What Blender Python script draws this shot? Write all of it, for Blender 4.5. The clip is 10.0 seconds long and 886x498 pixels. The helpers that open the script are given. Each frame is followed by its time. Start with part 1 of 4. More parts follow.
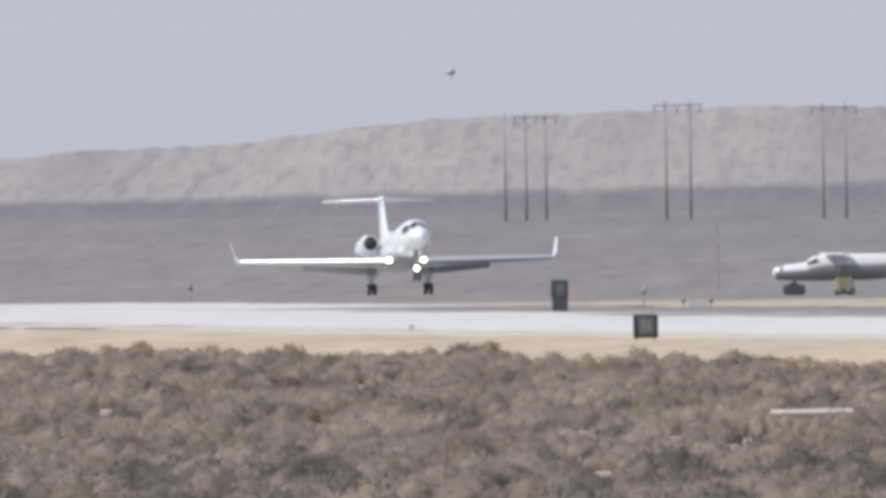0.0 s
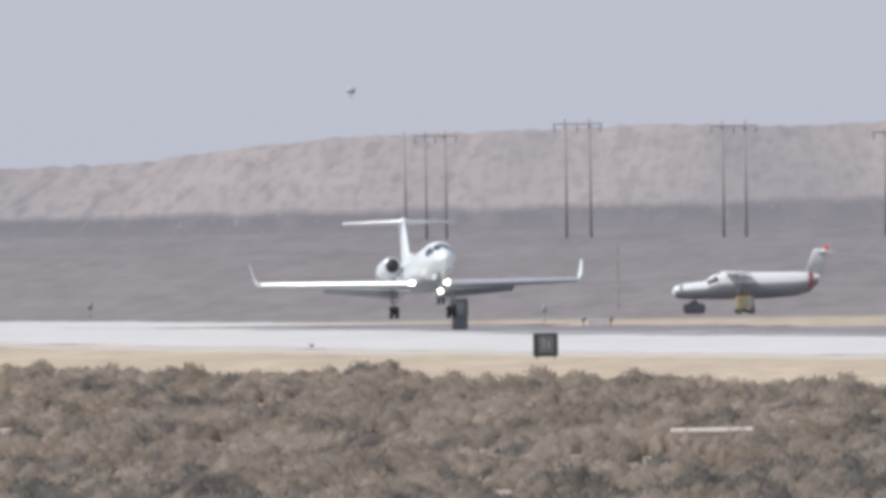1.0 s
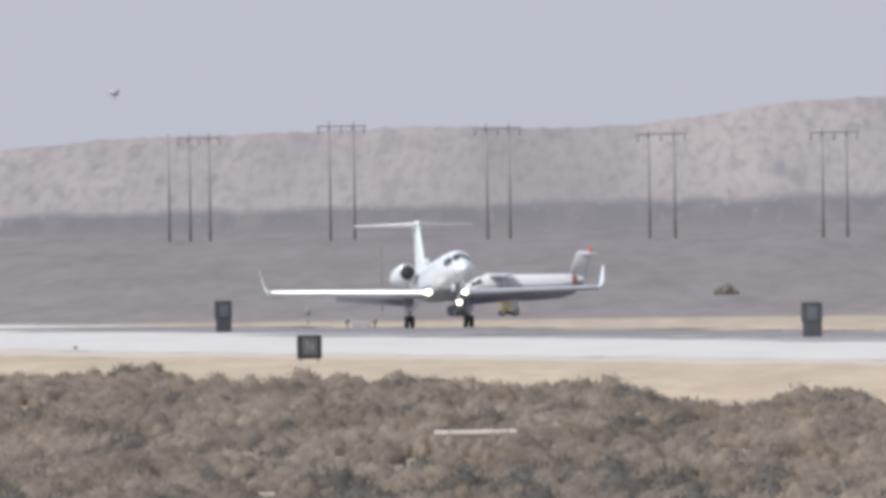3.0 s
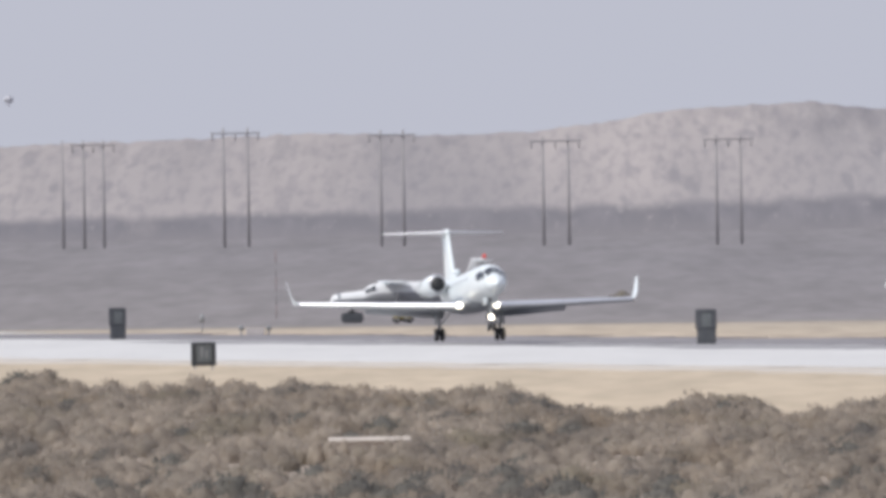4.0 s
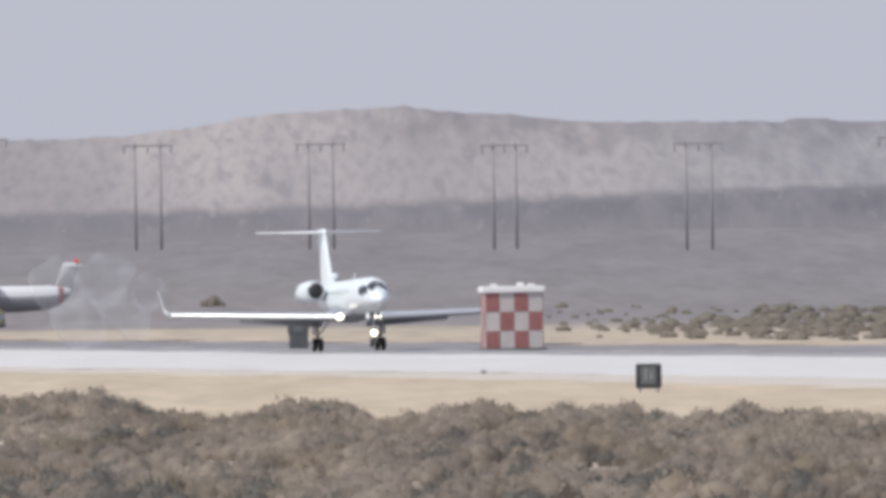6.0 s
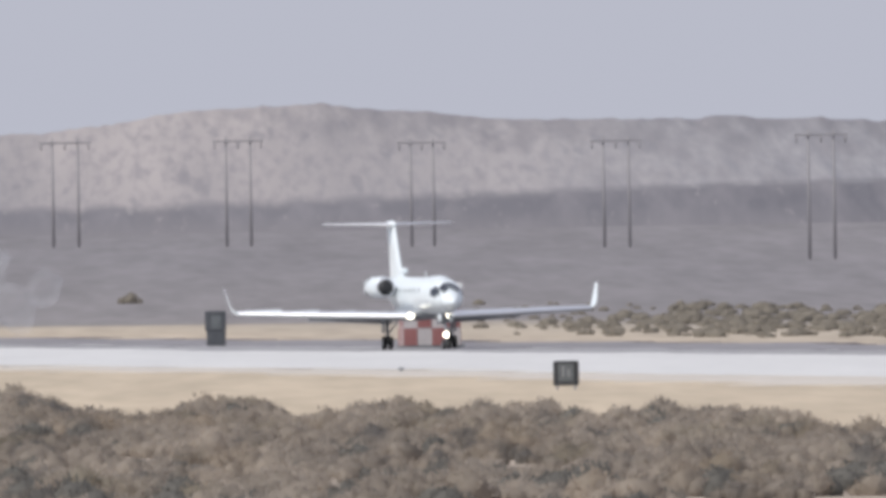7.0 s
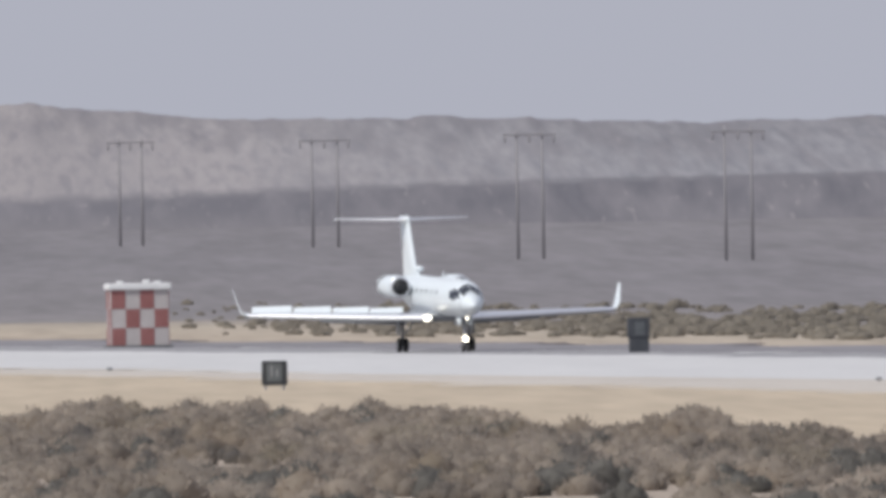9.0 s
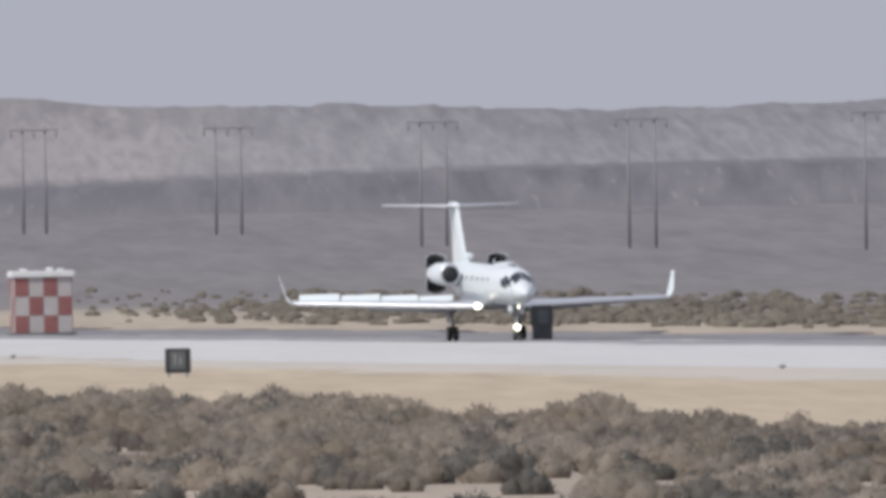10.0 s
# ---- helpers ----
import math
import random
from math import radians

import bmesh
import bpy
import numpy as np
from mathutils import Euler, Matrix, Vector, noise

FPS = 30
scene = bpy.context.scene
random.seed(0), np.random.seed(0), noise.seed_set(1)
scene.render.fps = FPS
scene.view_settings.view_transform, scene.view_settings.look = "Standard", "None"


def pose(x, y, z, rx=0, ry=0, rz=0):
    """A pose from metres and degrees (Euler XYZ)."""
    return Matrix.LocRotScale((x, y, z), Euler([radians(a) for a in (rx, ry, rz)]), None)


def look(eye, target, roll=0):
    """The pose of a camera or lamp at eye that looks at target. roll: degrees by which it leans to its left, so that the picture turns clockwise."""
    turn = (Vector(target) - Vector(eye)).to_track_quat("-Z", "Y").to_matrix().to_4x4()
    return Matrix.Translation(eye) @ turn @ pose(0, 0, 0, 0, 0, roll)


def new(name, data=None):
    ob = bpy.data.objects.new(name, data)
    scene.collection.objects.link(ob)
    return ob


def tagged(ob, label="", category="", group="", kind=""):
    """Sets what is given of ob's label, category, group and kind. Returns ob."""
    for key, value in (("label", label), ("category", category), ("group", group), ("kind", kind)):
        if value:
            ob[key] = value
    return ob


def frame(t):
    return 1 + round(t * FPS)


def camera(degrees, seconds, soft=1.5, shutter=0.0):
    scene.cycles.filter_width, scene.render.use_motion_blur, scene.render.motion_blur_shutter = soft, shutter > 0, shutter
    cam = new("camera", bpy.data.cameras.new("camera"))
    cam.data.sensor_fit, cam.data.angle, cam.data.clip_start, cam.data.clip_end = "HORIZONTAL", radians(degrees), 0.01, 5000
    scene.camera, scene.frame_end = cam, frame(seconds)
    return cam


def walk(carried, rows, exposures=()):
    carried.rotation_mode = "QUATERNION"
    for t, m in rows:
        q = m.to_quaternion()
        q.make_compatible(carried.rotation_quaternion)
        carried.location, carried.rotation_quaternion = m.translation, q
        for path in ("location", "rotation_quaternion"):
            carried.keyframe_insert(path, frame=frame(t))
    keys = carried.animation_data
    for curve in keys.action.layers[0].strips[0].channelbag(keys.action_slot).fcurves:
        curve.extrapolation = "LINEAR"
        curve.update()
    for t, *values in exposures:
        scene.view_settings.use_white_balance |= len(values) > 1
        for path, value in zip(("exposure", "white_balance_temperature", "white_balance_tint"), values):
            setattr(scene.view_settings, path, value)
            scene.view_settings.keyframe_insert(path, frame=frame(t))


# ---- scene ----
AIM = [  # seconds, bearing and elevation of the lens in milliradians
    (0, -14.039, -2.284), (0.5, -12.355, -2.015), (1, -11.746, -1.896), (1.5, -11.628, -1.808),
    (2, -11.306, -1.813), (2.5, -9.177, -1.952), (3, -6.348, -1.935), (3.2, -5.469, -1.885),
    (4.3, -3.298, -1.818), (4.5, -2.601, -1.829), (5, 0.034, -1.835), (5.5, 3.095, -1.847),
    (6, 5.393, -1.859), (6.2, 5.923, -1.881), (7.3, 8.168, -1.996), (7.5, 9.059, -2.024),
    (8, 11.745, -2.030), (8.5, 13.501, -2.047), (9, 13.940, -2.067), (9.5, 14.568, -2.361),
    (10, 16.143, -2.388)]
EYE = (0.0, 0.0, 12.0)
cam = camera(1.16, 10.0, soft=4.3)
walk(cam, [(t, look(EYE, (3000 * a / 1000, 3000, 12 + 3000 * e / 1000), -0.957)) for t, a, e in AIM],
     exposures=[(0, 0.22), (4.5, 0.22), (6.5, 0.17), (8, 0.08), (9, -0.03), (10, -0.06)])

# ---- light: high hazy sun from the left, pale dusty sky ----
SUN_TO = Vector((-0.60, -0.34, 0.72)).normalized()
world = bpy.data.worlds.new("world")
scene.world = world
world.use_nodes = True
wn, wl = world.node_tree.nodes, world.node_tree.links
sky = wn.new("ShaderNodeTexSky")
sky.sky_type, sky.sun_disc = "NISHITA", False
sky.sun_elevation = math.asin(SUN_TO.z)
sky.sun_rotation = math.atan2(SUN_TO.x, SUN_TO.y)
sky.altitude, sky.air_density, sky.dust_density, sky.ozone_density = 700, 1.0, 4.0, 2.0
haze = wn.new("ShaderNodeMix")
haze.data_type = "RGBA"
haze.inputs[0].default_value = 0.8
haze.inputs[7].default_value = (5.2, 5.35, 6.3, 1)
wl.new(sky.outputs[0], haze.inputs[6])
wl.new(haze.outputs[2], wn["Background"].inputs[0])
wn["Background"].inputs[1].default_value = 0.1
sun = new("sun", bpy.data.lights.new("sun", "SUN"))
sun.data.energy, sun.data.angle, sun.data.color = 2.75, radians(1.5), (1.0, 0.98, 0.94)
sun.matrix_world = look(SUN_TO * 100, (0, 0, 0))


# ---- materials ----
def surface(name, low, high, scale=1.0, stretch=(1, 1, 1), rough=0.8, metal=0.0, bump=0.0, fine=6.0, island=0.0, spec=0.5,
            emit=None, contrast=0.25, objrand=0.0):
    m = bpy.data.materials.new(name)
    m.use_nodes = True
    n, l = m.node_tree.nodes, m.node_tree.links
    b = n["Principled BSDF"]
    co = n.new("ShaderNodeTexCoord")
    mp = n.new("ShaderNodeMapping")
    mp.inputs["Scale"].default_value = stretch
    l.new(co.outputs["Object"], mp.inputs[0])
    a, f = n.new("ShaderNodeTexNoise"), n.new("ShaderNodeTexNoise")
    a.inputs["Scale"].default_value, f.inputs["Scale"].default_value = scale, scale * fine
    a.inputs["Detail"].default_value = f.inputs["Detail"].default_value = 5
    for x in (a, f):
        l.new(mp.outputs[0], x.inputs["Vector"])
    mix = n.new("ShaderNodeMath")
    mix.operation = "MULTIPLY_ADD"
    mix.inputs[1].default_value = 0.4
    l.new(f.outputs[0], mix.inputs[0])
    sc = n.new("ShaderNodeMath")
    sc.operation = "MULTIPLY"
    sc.inputs[1].default_value = 0.6
    l.new(a.outputs[0], sc.inputs[0])
    l.new(sc.outputs[0], mix.inputs[2])
    value = mix.outputs[0]
    if island or objrand:
        src = n.new("ShaderNodeNewGeometry").outputs["Random Per Island"] if island else n.new("ShaderNodeObjectInfo").outputs["Random"]
        add = n.new("ShaderNodeMath")
        add.operation = "MULTIPLY_ADD"
        add.inputs[1].default_value = island or objrand
        l.new(src, add.inputs[0])
        sub = n.new("ShaderNodeMath")
        sub.operation = "SUBTRACT"
        sub.inputs[1].default_value = (island or objrand) / 2
        l.new(value, sub.inputs[0])
        l.new(sub.outputs[0], add.inputs[2])
        value = add.outputs[0]
    r = n.new("ShaderNodeMapRange")
    r.inputs[1].default_value, r.inputs[2].default_value = 0.5 - contrast, 0.5 + contrast
    l.new(value, r.inputs[0])
    c = n.new("ShaderNodeMix")
    c.data_type = "RGBA"
    c.inputs[6].default_value, c.inputs[7].default_value = (*low, 1), (*high, 1)
    l.new(r.outputs[0], c.inputs[0])
    l.new(c.outputs[2], b.inputs["Base Color"])
    b.inputs["Roughness"].default_value, b.inputs["Metallic"].default_value = rough, metal
    b.inputs["Specular IOR Level"].default_value = spec
    if bump:
        bp = n.new("ShaderNodeBump")
        bp.inputs["Strength"].default_value, bp.inputs["Distance"].default_value = bump, 0.05
        l.new(f.outputs[0], bp.inputs["Height"])
        l.new(bp.outputs[0], b.inputs["Normal"])
    if emit:
        b.inputs["Emission Color"].default_value, b.inputs["Emission Strength"].default_value = (*emit[0], 1), emit[1]
    return m


WHITE = surface("white_aircraft_paint", (0.69, 0.745, 0.77), (0.77, 0.815, 0.835), 0.6, rough=0.28, bump=0.02)
# painted shade for the lower half of the parked airplane
LOWERSHADE = surface("grey_lower_shade", (0.21, 0.215, 0.23), (0.28, 0.285, 0.30), 0.8, rough=0.5, bump=0.03)
DUSTYWHITE = surface("dusty_white_paint", (0.62, 0.63, 0.64), (0.72, 0.73, 0.74), 0.7, rough=0.5, bump=0.03)
# grey parts, and painted shade on the wing undersides and flaps
BELLY = surface("grey_paint_and_shade", (0.20, 0.22, 0.25), (0.28, 0.30, 0.33), 0.8, rough=0.4)
BARE = surface("polished_metal_edge", (0.86, 0.87, 0.88), (0.93, 0.93, 0.94), 2, rough=0.3, metal=0.9)
DARKGLASS = surface("dark_cockpit_glass", (0.015, 0.02, 0.03), (0.03, 0.035, 0.045), 2, rough=0.08)
INTAKE = surface("black_intake", (0.012, 0.012, 0.014), (0.03, 0.03, 0.032), 3, rough=0.6)
RUBBER = surface("tyre_rubber", (0.015, 0.015, 0.016), (0.04, 0.038, 0.036), 5, rough=0.85, bump=0.2)
STRUT = surface("gear_metal", (0.25, 0.26, 0.28), (0.45, 0.46, 0.48), 4, rough=0.45, metal=0.3)
LAMP = surface("landing_lamp", (0.9, 0.88, 0.8), (1, 0.97, 0.9), 4, emit=((1.0, 0.93, 0.75), 6.0))
REDLAMP = surface("red_beacon", (0.6, 0.05, 0.04), (0.7, 0.08, 0.06), 4, emit=((1.0, 0.12, 0.08), 0.1))
REDPAINT = surface("faded_red_paint", (0.25, 0.095, 0.09), (0.345, 0.15, 0.14), 1.2, rough=0.75, bump=0.1)
WHITEPAINT = surface("weathered_white_paint", (0.43, 0.395, 0.385), (0.57, 0.53, 0.515), 1.0, rough=0.75, bump=0.1)
ROOFWHITE = surface("white_roof_coating", (0.74, 0.74, 0.73), (0.86, 0.86, 0.85), 1.2, rough=0.6, bump=0.15)
TANWALL = surface("weathered_tan_concrete", (0.44, 0.39, 0.345), (0.56, 0.505, 0.45), 1.2, rough=0.9, bump=0.2)
CONCRETE_GREY = surface("worn_grey_paint", (0.20, 0.21, 0.22), (0.32, 0.33, 0.34), 3.0, rough=0.8)
BLACKSIGN = surface("black_sign_panel", (0.022, 0.025, 0.03), (0.06, 0.065, 0.07), 2.5, rough=0.5)
# lighter than the near signs: distance haze mixed into the colour
FARSIGN = surface("hazed_dark_sign", (0.045, 0.05, 0.058), (0.095, 0.10, 0.11), 2.0, rough=0.6)
SIGNGREY = surface("grey_sign_face", (0.07, 0.08, 0.085), (0.16, 0.17, 0.175), 3, rough=0.55)
YELLOW = surface("dull_yellow_paint", (0.24, 0.19, 0.06), (0.36, 0.29, 0.12), 1.5, rough=0.65)
# red paled by painting the distance haze into it
PALEPOLE = surface("hazed_red_paint", (0.25, 0.20, 0.20), (0.30, 0.235, 0.23), 1.0, rough=0.9)
HAZEGREY = surface("pale_grey_fabric", (0.40, 0.40, 0.44), (0.48, 0.48, 0.52), 1.0, rough=0.9)
# weathered wood, lightened further to carry the haze over the plain
POLE = surface("hazed_weathered_pole_wood", (0.265, 0.255, 0.262), (0.32, 0.307, 0.312), 0.5, rough=0.9, bump=0.3)
CONCRETE = surface("pale_runway_concrete", (0.53, 0.515, 0.495), (0.67, 0.655, 0.63), 0.12, stretch=(1, 0.08, 1), rough=0.45, bump=0.05)
DUSTEDGE = surface("sand_dusted_concrete", (0.46, 0.415, 0.36), (0.56, 0.51, 0.455), 0.12, stretch=(1, 0.08, 1), rough=0.8, bump=0.1)
RUBBERED = surface("rubber_stained_concrete", (0.22, 0.21, 0.215), (0.36, 0.35, 0.355), 0.1, stretch=(1, 0.08, 1), rough=0.7, bump=0.05)
ASPHALT = surface("grey_shoulder_asphalt", (0.17, 0.16, 0.17), (0.26, 0.245, 0.255), 0.1, stretch=(1, 0.08, 1), rough=0.85, bump=0.1)
SHRUB = surface("grey_brown_sagebrush", (0.295, 0.258, 0.222), (0.535, 0.465, 0.392), 0.16, stretch=(1, 0.06, 1), rough=0.95, fine=6, contrast=0.15, island=0.06, bump=0.2, spec=0.1)
FARSHRUB = surface("dusty_far_scrub", (0.25, 0.224, 0.188), (0.36, 0.323, 0.268), 0.12, stretch=(1, 0.08, 1), rough=0.95, fine=7, contrast=0.2, spec=0.1)


DARKSHRUB = surface("dark_desert_bush", (0.155, 0.15, 0.138), (0.26, 0.245, 0.218), 0.3, rough=0.95, fine=6, contrast=0.2, bump=0.2, spec=0.1)


def hill_material():
    """Pink-grey hillside with dark shrub mottling; the scrub layer thickens towards the foot. Aerial haze is painted in
    as muted colours.
    """
    m = bpy.data.materials.new("dry_pink_hillside")
    m.use_nodes = True
    n, l = m.node_tree.nodes, m.node_tree.links
    b = n["Principled BSDF"]
    b.inputs["Roughness"].default_value, b.inputs["Specular IOR Level"].default_value = 0.95, 0.05
    co, mp = n.new("ShaderNodeTexCoord"), n.new("ShaderNodeMapping")
    mp.inputs["Scale"].default_value = (1, 0.02, 0.8)
    l.new(co.outputs["Object"], mp.inputs[0])
    at = n.new("ShaderNodeAttribute")
    at.attribute_name = "scrub"

    def tex(scale, detail):
        t = n.new("ShaderNodeTexNoise")
        t.inputs["Scale"].default_value, t.inputs["Detail"].default_value = scale, detail
        l.new(mp.outputs[0], t.inputs["Vector"])
        return t.outputs[0]

    def mixed(fac, a, c):
        k = n.new("ShaderNodeMix")
        k.data_type = "RGBA"
        l.new(fac, k.inputs[0])
        for i, v in ((6, a), (7, c)):
            if isinstance(v, tuple):
                k.inputs[i].default_value = (*v, 1)
            else:
                l.new(v, k.inputs[i])
        return k.outputs[2]

    def ranged(v, lo, hi, a=0.0, c=1.0):
        r = n.new("ShaderNodeMapRange")
        for i, q in enumerate((lo, hi, a, c)):
            r.inputs[1 + i].default_value = q
        l.new(v, r.inputs[0])
        return r.outputs[0]

    # soil and mottling kept close in tone, with the haze painted in
    soil = mixed(ranged(tex(0.05, 4), 0.35, 0.65), (0.295, 0.274, 0.277), (0.38, 0.344, 0.335))
    mott = mixed(ranged(tex(0.95, 6), 0.44, 0.70, 0.0, 0.48), soil, (0.205, 0.196, 0.212))
    mott = mixed(ranged(tex(0.42, 2), 0.60, 0.70, 0.0, 0.5), mott, (0.20, 0.192, 0.208))
    sage = n.new("ShaderNodeAttribute")
    sage.attribute_name = "sage"
    mott = mixed(sage.outputs["Fac"], mott, mixed(ranged(tex(0.8, 5), 0.35, 0.65), (0.215, 0.218, 0.24), (0.315, 0.312, 0.328)))
    belt = mixed(ranged(tex(0.3, 5), 0.35, 0.7), (0.145, 0.141, 0.156), (0.22, 0.208, 0.22))
    belt = mixed(ranged(tex(0.9, 3), 0.62, 0.74, 0.0, 0.55), belt, (0.33, 0.31, 0.305))
    add = n.new("ShaderNodeMath")
    add.operation = "ADD"
    l.new(at.outputs["Fac"], add.inputs[0])
    l.new(ranged(tex(0.3, 5), 0.3, 0.7, -0.24, 0.24), add.inputs[1])
    low = n.new("ShaderNodeAttribute")
    low.attribute_name = "foot"
    l.new(mixed(low.outputs["Fac"], mixed(ranged(add.outputs[0], 0.22, 0.78), mott, belt), (0.212, 0.199, 0.206)), b.inputs["Base Color"])
    return m


HILL = hill_material()


def tinted(m, colour, scale, lo, hi, amount):
    """Lays a second hue over a material in soft patches."""
    n, l = m.node_tree.nodes, m.node_tree.links
    b = n["Principled BSDF"]
    src = b.inputs["Base Color"].links[0].from_socket
    co, tx, mr, mx = n.new("ShaderNodeTexCoord"), n.new("ShaderNodeTexNoise"), n.new("ShaderNodeMapRange"), n.new("ShaderNodeMix")
    tx.inputs["Scale"].default_value = scale
    flat = n.new("ShaderNodeMapping")
    flat.inputs["Scale"].default_value = (1, 0.05, 1)
    l.new(co.outputs["Object"], flat.inputs[0])
    l.new(flat.outputs[0], tx.inputs["Vector"])
    for i, q in enumerate((lo, hi, 0.0, amount)):
        mr.inputs[1 + i].default_value = q
    l.new(tx.outputs[0], mr.inputs[0])
    mx.data_type = "RGBA"
    l.new(mr.outputs[0], mx.inputs[0])
    l.new(src, mx.inputs[6])
    mx.inputs[7].default_value = (*colour, 1)
    l.new(mx.outputs[2], b.inputs["Base Color"])


def leafy(m, share):
    """Lets part of the light through, as thin twigs and leaves do."""
    n, l = m.node_tree.nodes, m.node_tree.links
    b = n["Principled BSDF"]
    tr, mx = n.new("ShaderNodeBsdfTranslucent"), n.new("ShaderNodeMixShader")
    l.new(b.inputs["Base Color"].links[0].from_socket, tr.inputs[0])
    mx.inputs[0].default_value = share
    l.new(b.outputs[0], mx.inputs[1])
    l.new(tr.outputs[0], mx.inputs[2])
    l.new(mx.outputs[0], n["Material Output"].inputs["Surface"])


tinted(SHRUB, (0.27, 0.245, 0.17), 0.2, 0.56, 0.72, 0.5)
tinted(SHRUB, (0.40, 0.32, 0.235), 0.16, 0.56, 0.74, 0.55)
tinted(SHRUB, (0.145, 0.143, 0.142), 0.3, 0.56, 0.66, 0.7)
leafy(SHRUB, 0.55)
leafy(FARSHRUB, 0.4)
leafy(DARKSHRUB, 0.45)


def ground_material(c_line):
    """Desert soil: pale dry verges along the runway, mauve-brown scrub plain beyond."""
    m = bpy.data.materials.new("desert_soil")
    m.use_nodes = True
    n, l = m.node_tree.nodes, m.node_tree.links
    b = n["Principled BSDF"]
    b.inputs["Roughness"].default_value = 0.95
    b.inputs["Specular IOR Level"].default_value = 0.1
    co = n.new("ShaderNodeTexCoord")
    dot = n.new("ShaderNodeVectorMath")
    dot.operation = "DOT_PRODUCT"
    dot.inputs[1].default_value = (NEAR.x, NEAR.y, 0)
    l.new(co.outputs["Object"], dot.inputs[0])
    mp = n.new("ShaderNodeMapping")
    mp.inputs["Rotation"].default_value = (0, 0, radians(-9.5))
    mp.inputs["Scale"].default_value = (1, 0.035, 1)
    l.new(co.outputs["Object"], mp.inputs[0])

    def noise_node(scale):
        t = n.new("ShaderNodeTexNoise")
        t.inputs["Scale"].default_value, t.inputs["Detail"].default_value = scale, 6
        l.new(mp.outputs[0], t.inputs["Vector"])
        return t.outputs[0]

    def math_node(op, x, y):
        k = n.new("ShaderNodeMath")
        k.operation = op
        for i, s in enumerate((x, y)):
            if isinstance(s, (int, float)):
                k.inputs[i].default_value = s
            else:
                l.new(s, k.inputs[i])
        return k.outputs[0]

    wob = math_node("MULTIPLY", math_node("SUBTRACT", noise_node(0.05), 0.5), 26.0)
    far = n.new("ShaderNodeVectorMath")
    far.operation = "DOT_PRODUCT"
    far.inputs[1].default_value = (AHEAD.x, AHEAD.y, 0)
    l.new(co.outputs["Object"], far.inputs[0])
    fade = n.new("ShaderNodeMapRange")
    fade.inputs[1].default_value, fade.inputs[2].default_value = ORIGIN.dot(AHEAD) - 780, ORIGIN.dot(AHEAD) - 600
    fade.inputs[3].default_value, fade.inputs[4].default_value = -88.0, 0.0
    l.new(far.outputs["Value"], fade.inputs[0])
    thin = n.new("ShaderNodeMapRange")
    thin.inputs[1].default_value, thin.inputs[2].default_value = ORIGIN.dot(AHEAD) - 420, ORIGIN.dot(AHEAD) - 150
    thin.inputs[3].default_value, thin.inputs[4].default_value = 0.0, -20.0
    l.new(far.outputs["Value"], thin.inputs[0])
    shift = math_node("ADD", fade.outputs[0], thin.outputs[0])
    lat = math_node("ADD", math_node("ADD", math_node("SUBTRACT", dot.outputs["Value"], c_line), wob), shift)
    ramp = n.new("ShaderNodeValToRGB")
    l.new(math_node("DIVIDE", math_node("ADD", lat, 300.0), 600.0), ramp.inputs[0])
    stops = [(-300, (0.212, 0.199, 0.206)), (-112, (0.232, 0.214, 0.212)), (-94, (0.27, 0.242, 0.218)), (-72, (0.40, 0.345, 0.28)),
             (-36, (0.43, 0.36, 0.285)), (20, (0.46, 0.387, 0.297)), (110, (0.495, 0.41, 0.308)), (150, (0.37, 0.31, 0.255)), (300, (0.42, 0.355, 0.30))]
    e = ramp.color_ramp.elements
    while len(e) < len(stops):
        e.new(0.5)
    for el, (p, c) in zip(e, stops):
        el.position, el.color = (p + 300) / 600, (*c, 1)
    g = n.new("ShaderNodeMapRange")
    g.inputs[1].default_value, g.inputs[2].default_value = 0.3, 0.7
    g.inputs[3].default_value, g.inputs[4].default_value = 0.82, 1.18
    l.new(math_node("ADD", math_node("MULTIPLY", noise_node(0.16), 0.5), math_node("MULTIPLY", noise_node(0.5), 0.5)), g.inputs[0])
    vm = n.new("ShaderNodeVectorMath")
    vm.operation = "SCALE"
    l.new(ramp.outputs[0], vm.inputs[0])
    l.new(g.outputs[0], vm.inputs["Scale"])
    l.new(vm.outputs[0], b.inputs["Base Color"])
    return m


# ---- plan: the runway line ----
HEADING = radians(9.5)
AHEAD = Vector((math.sin(HEADING), -math.cos(HEADING), 0))     # the way the jet rolls
NEAR = Vector((-math.cos(HEADING), -math.sin(HEADING), 0))     # across, towards the camera
ORIGIN = Vector((37.1, 2700.0, 0.0))                           # a point of the touchdown line


def on_line(along, across=0.0, z=0.0):
    return ORIGIN + AHEAD * along + NEAR * across + Vector((0, 0, z))


def mesh_object(name, verts, faces, material, smooth=False):
    me = bpy.data.meshes.new(name)
    me.from_pydata([tuple(v) for v in verts], [], faces)
    for m in (material if isinstance(material, list) else [material]):
        me.materials.append(m)
    if smooth:
        me.polygons.foreach_set("use_smooth", [True] * len(me.polygons))
    me.update()
    return new(name, me)


def part(name, bm, material, parent, label="", smooth=True):
    bmesh.ops.recalc_face_normals(bm, faces=bm.faces)
    me = bpy.data.meshes.new(name)
    bm.to_mesh(me)
    bm.free()
    me.materials.append(material)
    if smooth:
        me.polygons.foreach_set("use_smooth", [True] * len(me.polygons))
    ob = new(name, me)
    ob.parent = parent
    if label:
        ob["label"] = label
    return ob


def thing(name, label, category, m, group=""):
    ob = new(name)
    ob.matrix_world = m
    ob.empty_display_size = 0.3
    return tagged(ob, label, category, group)


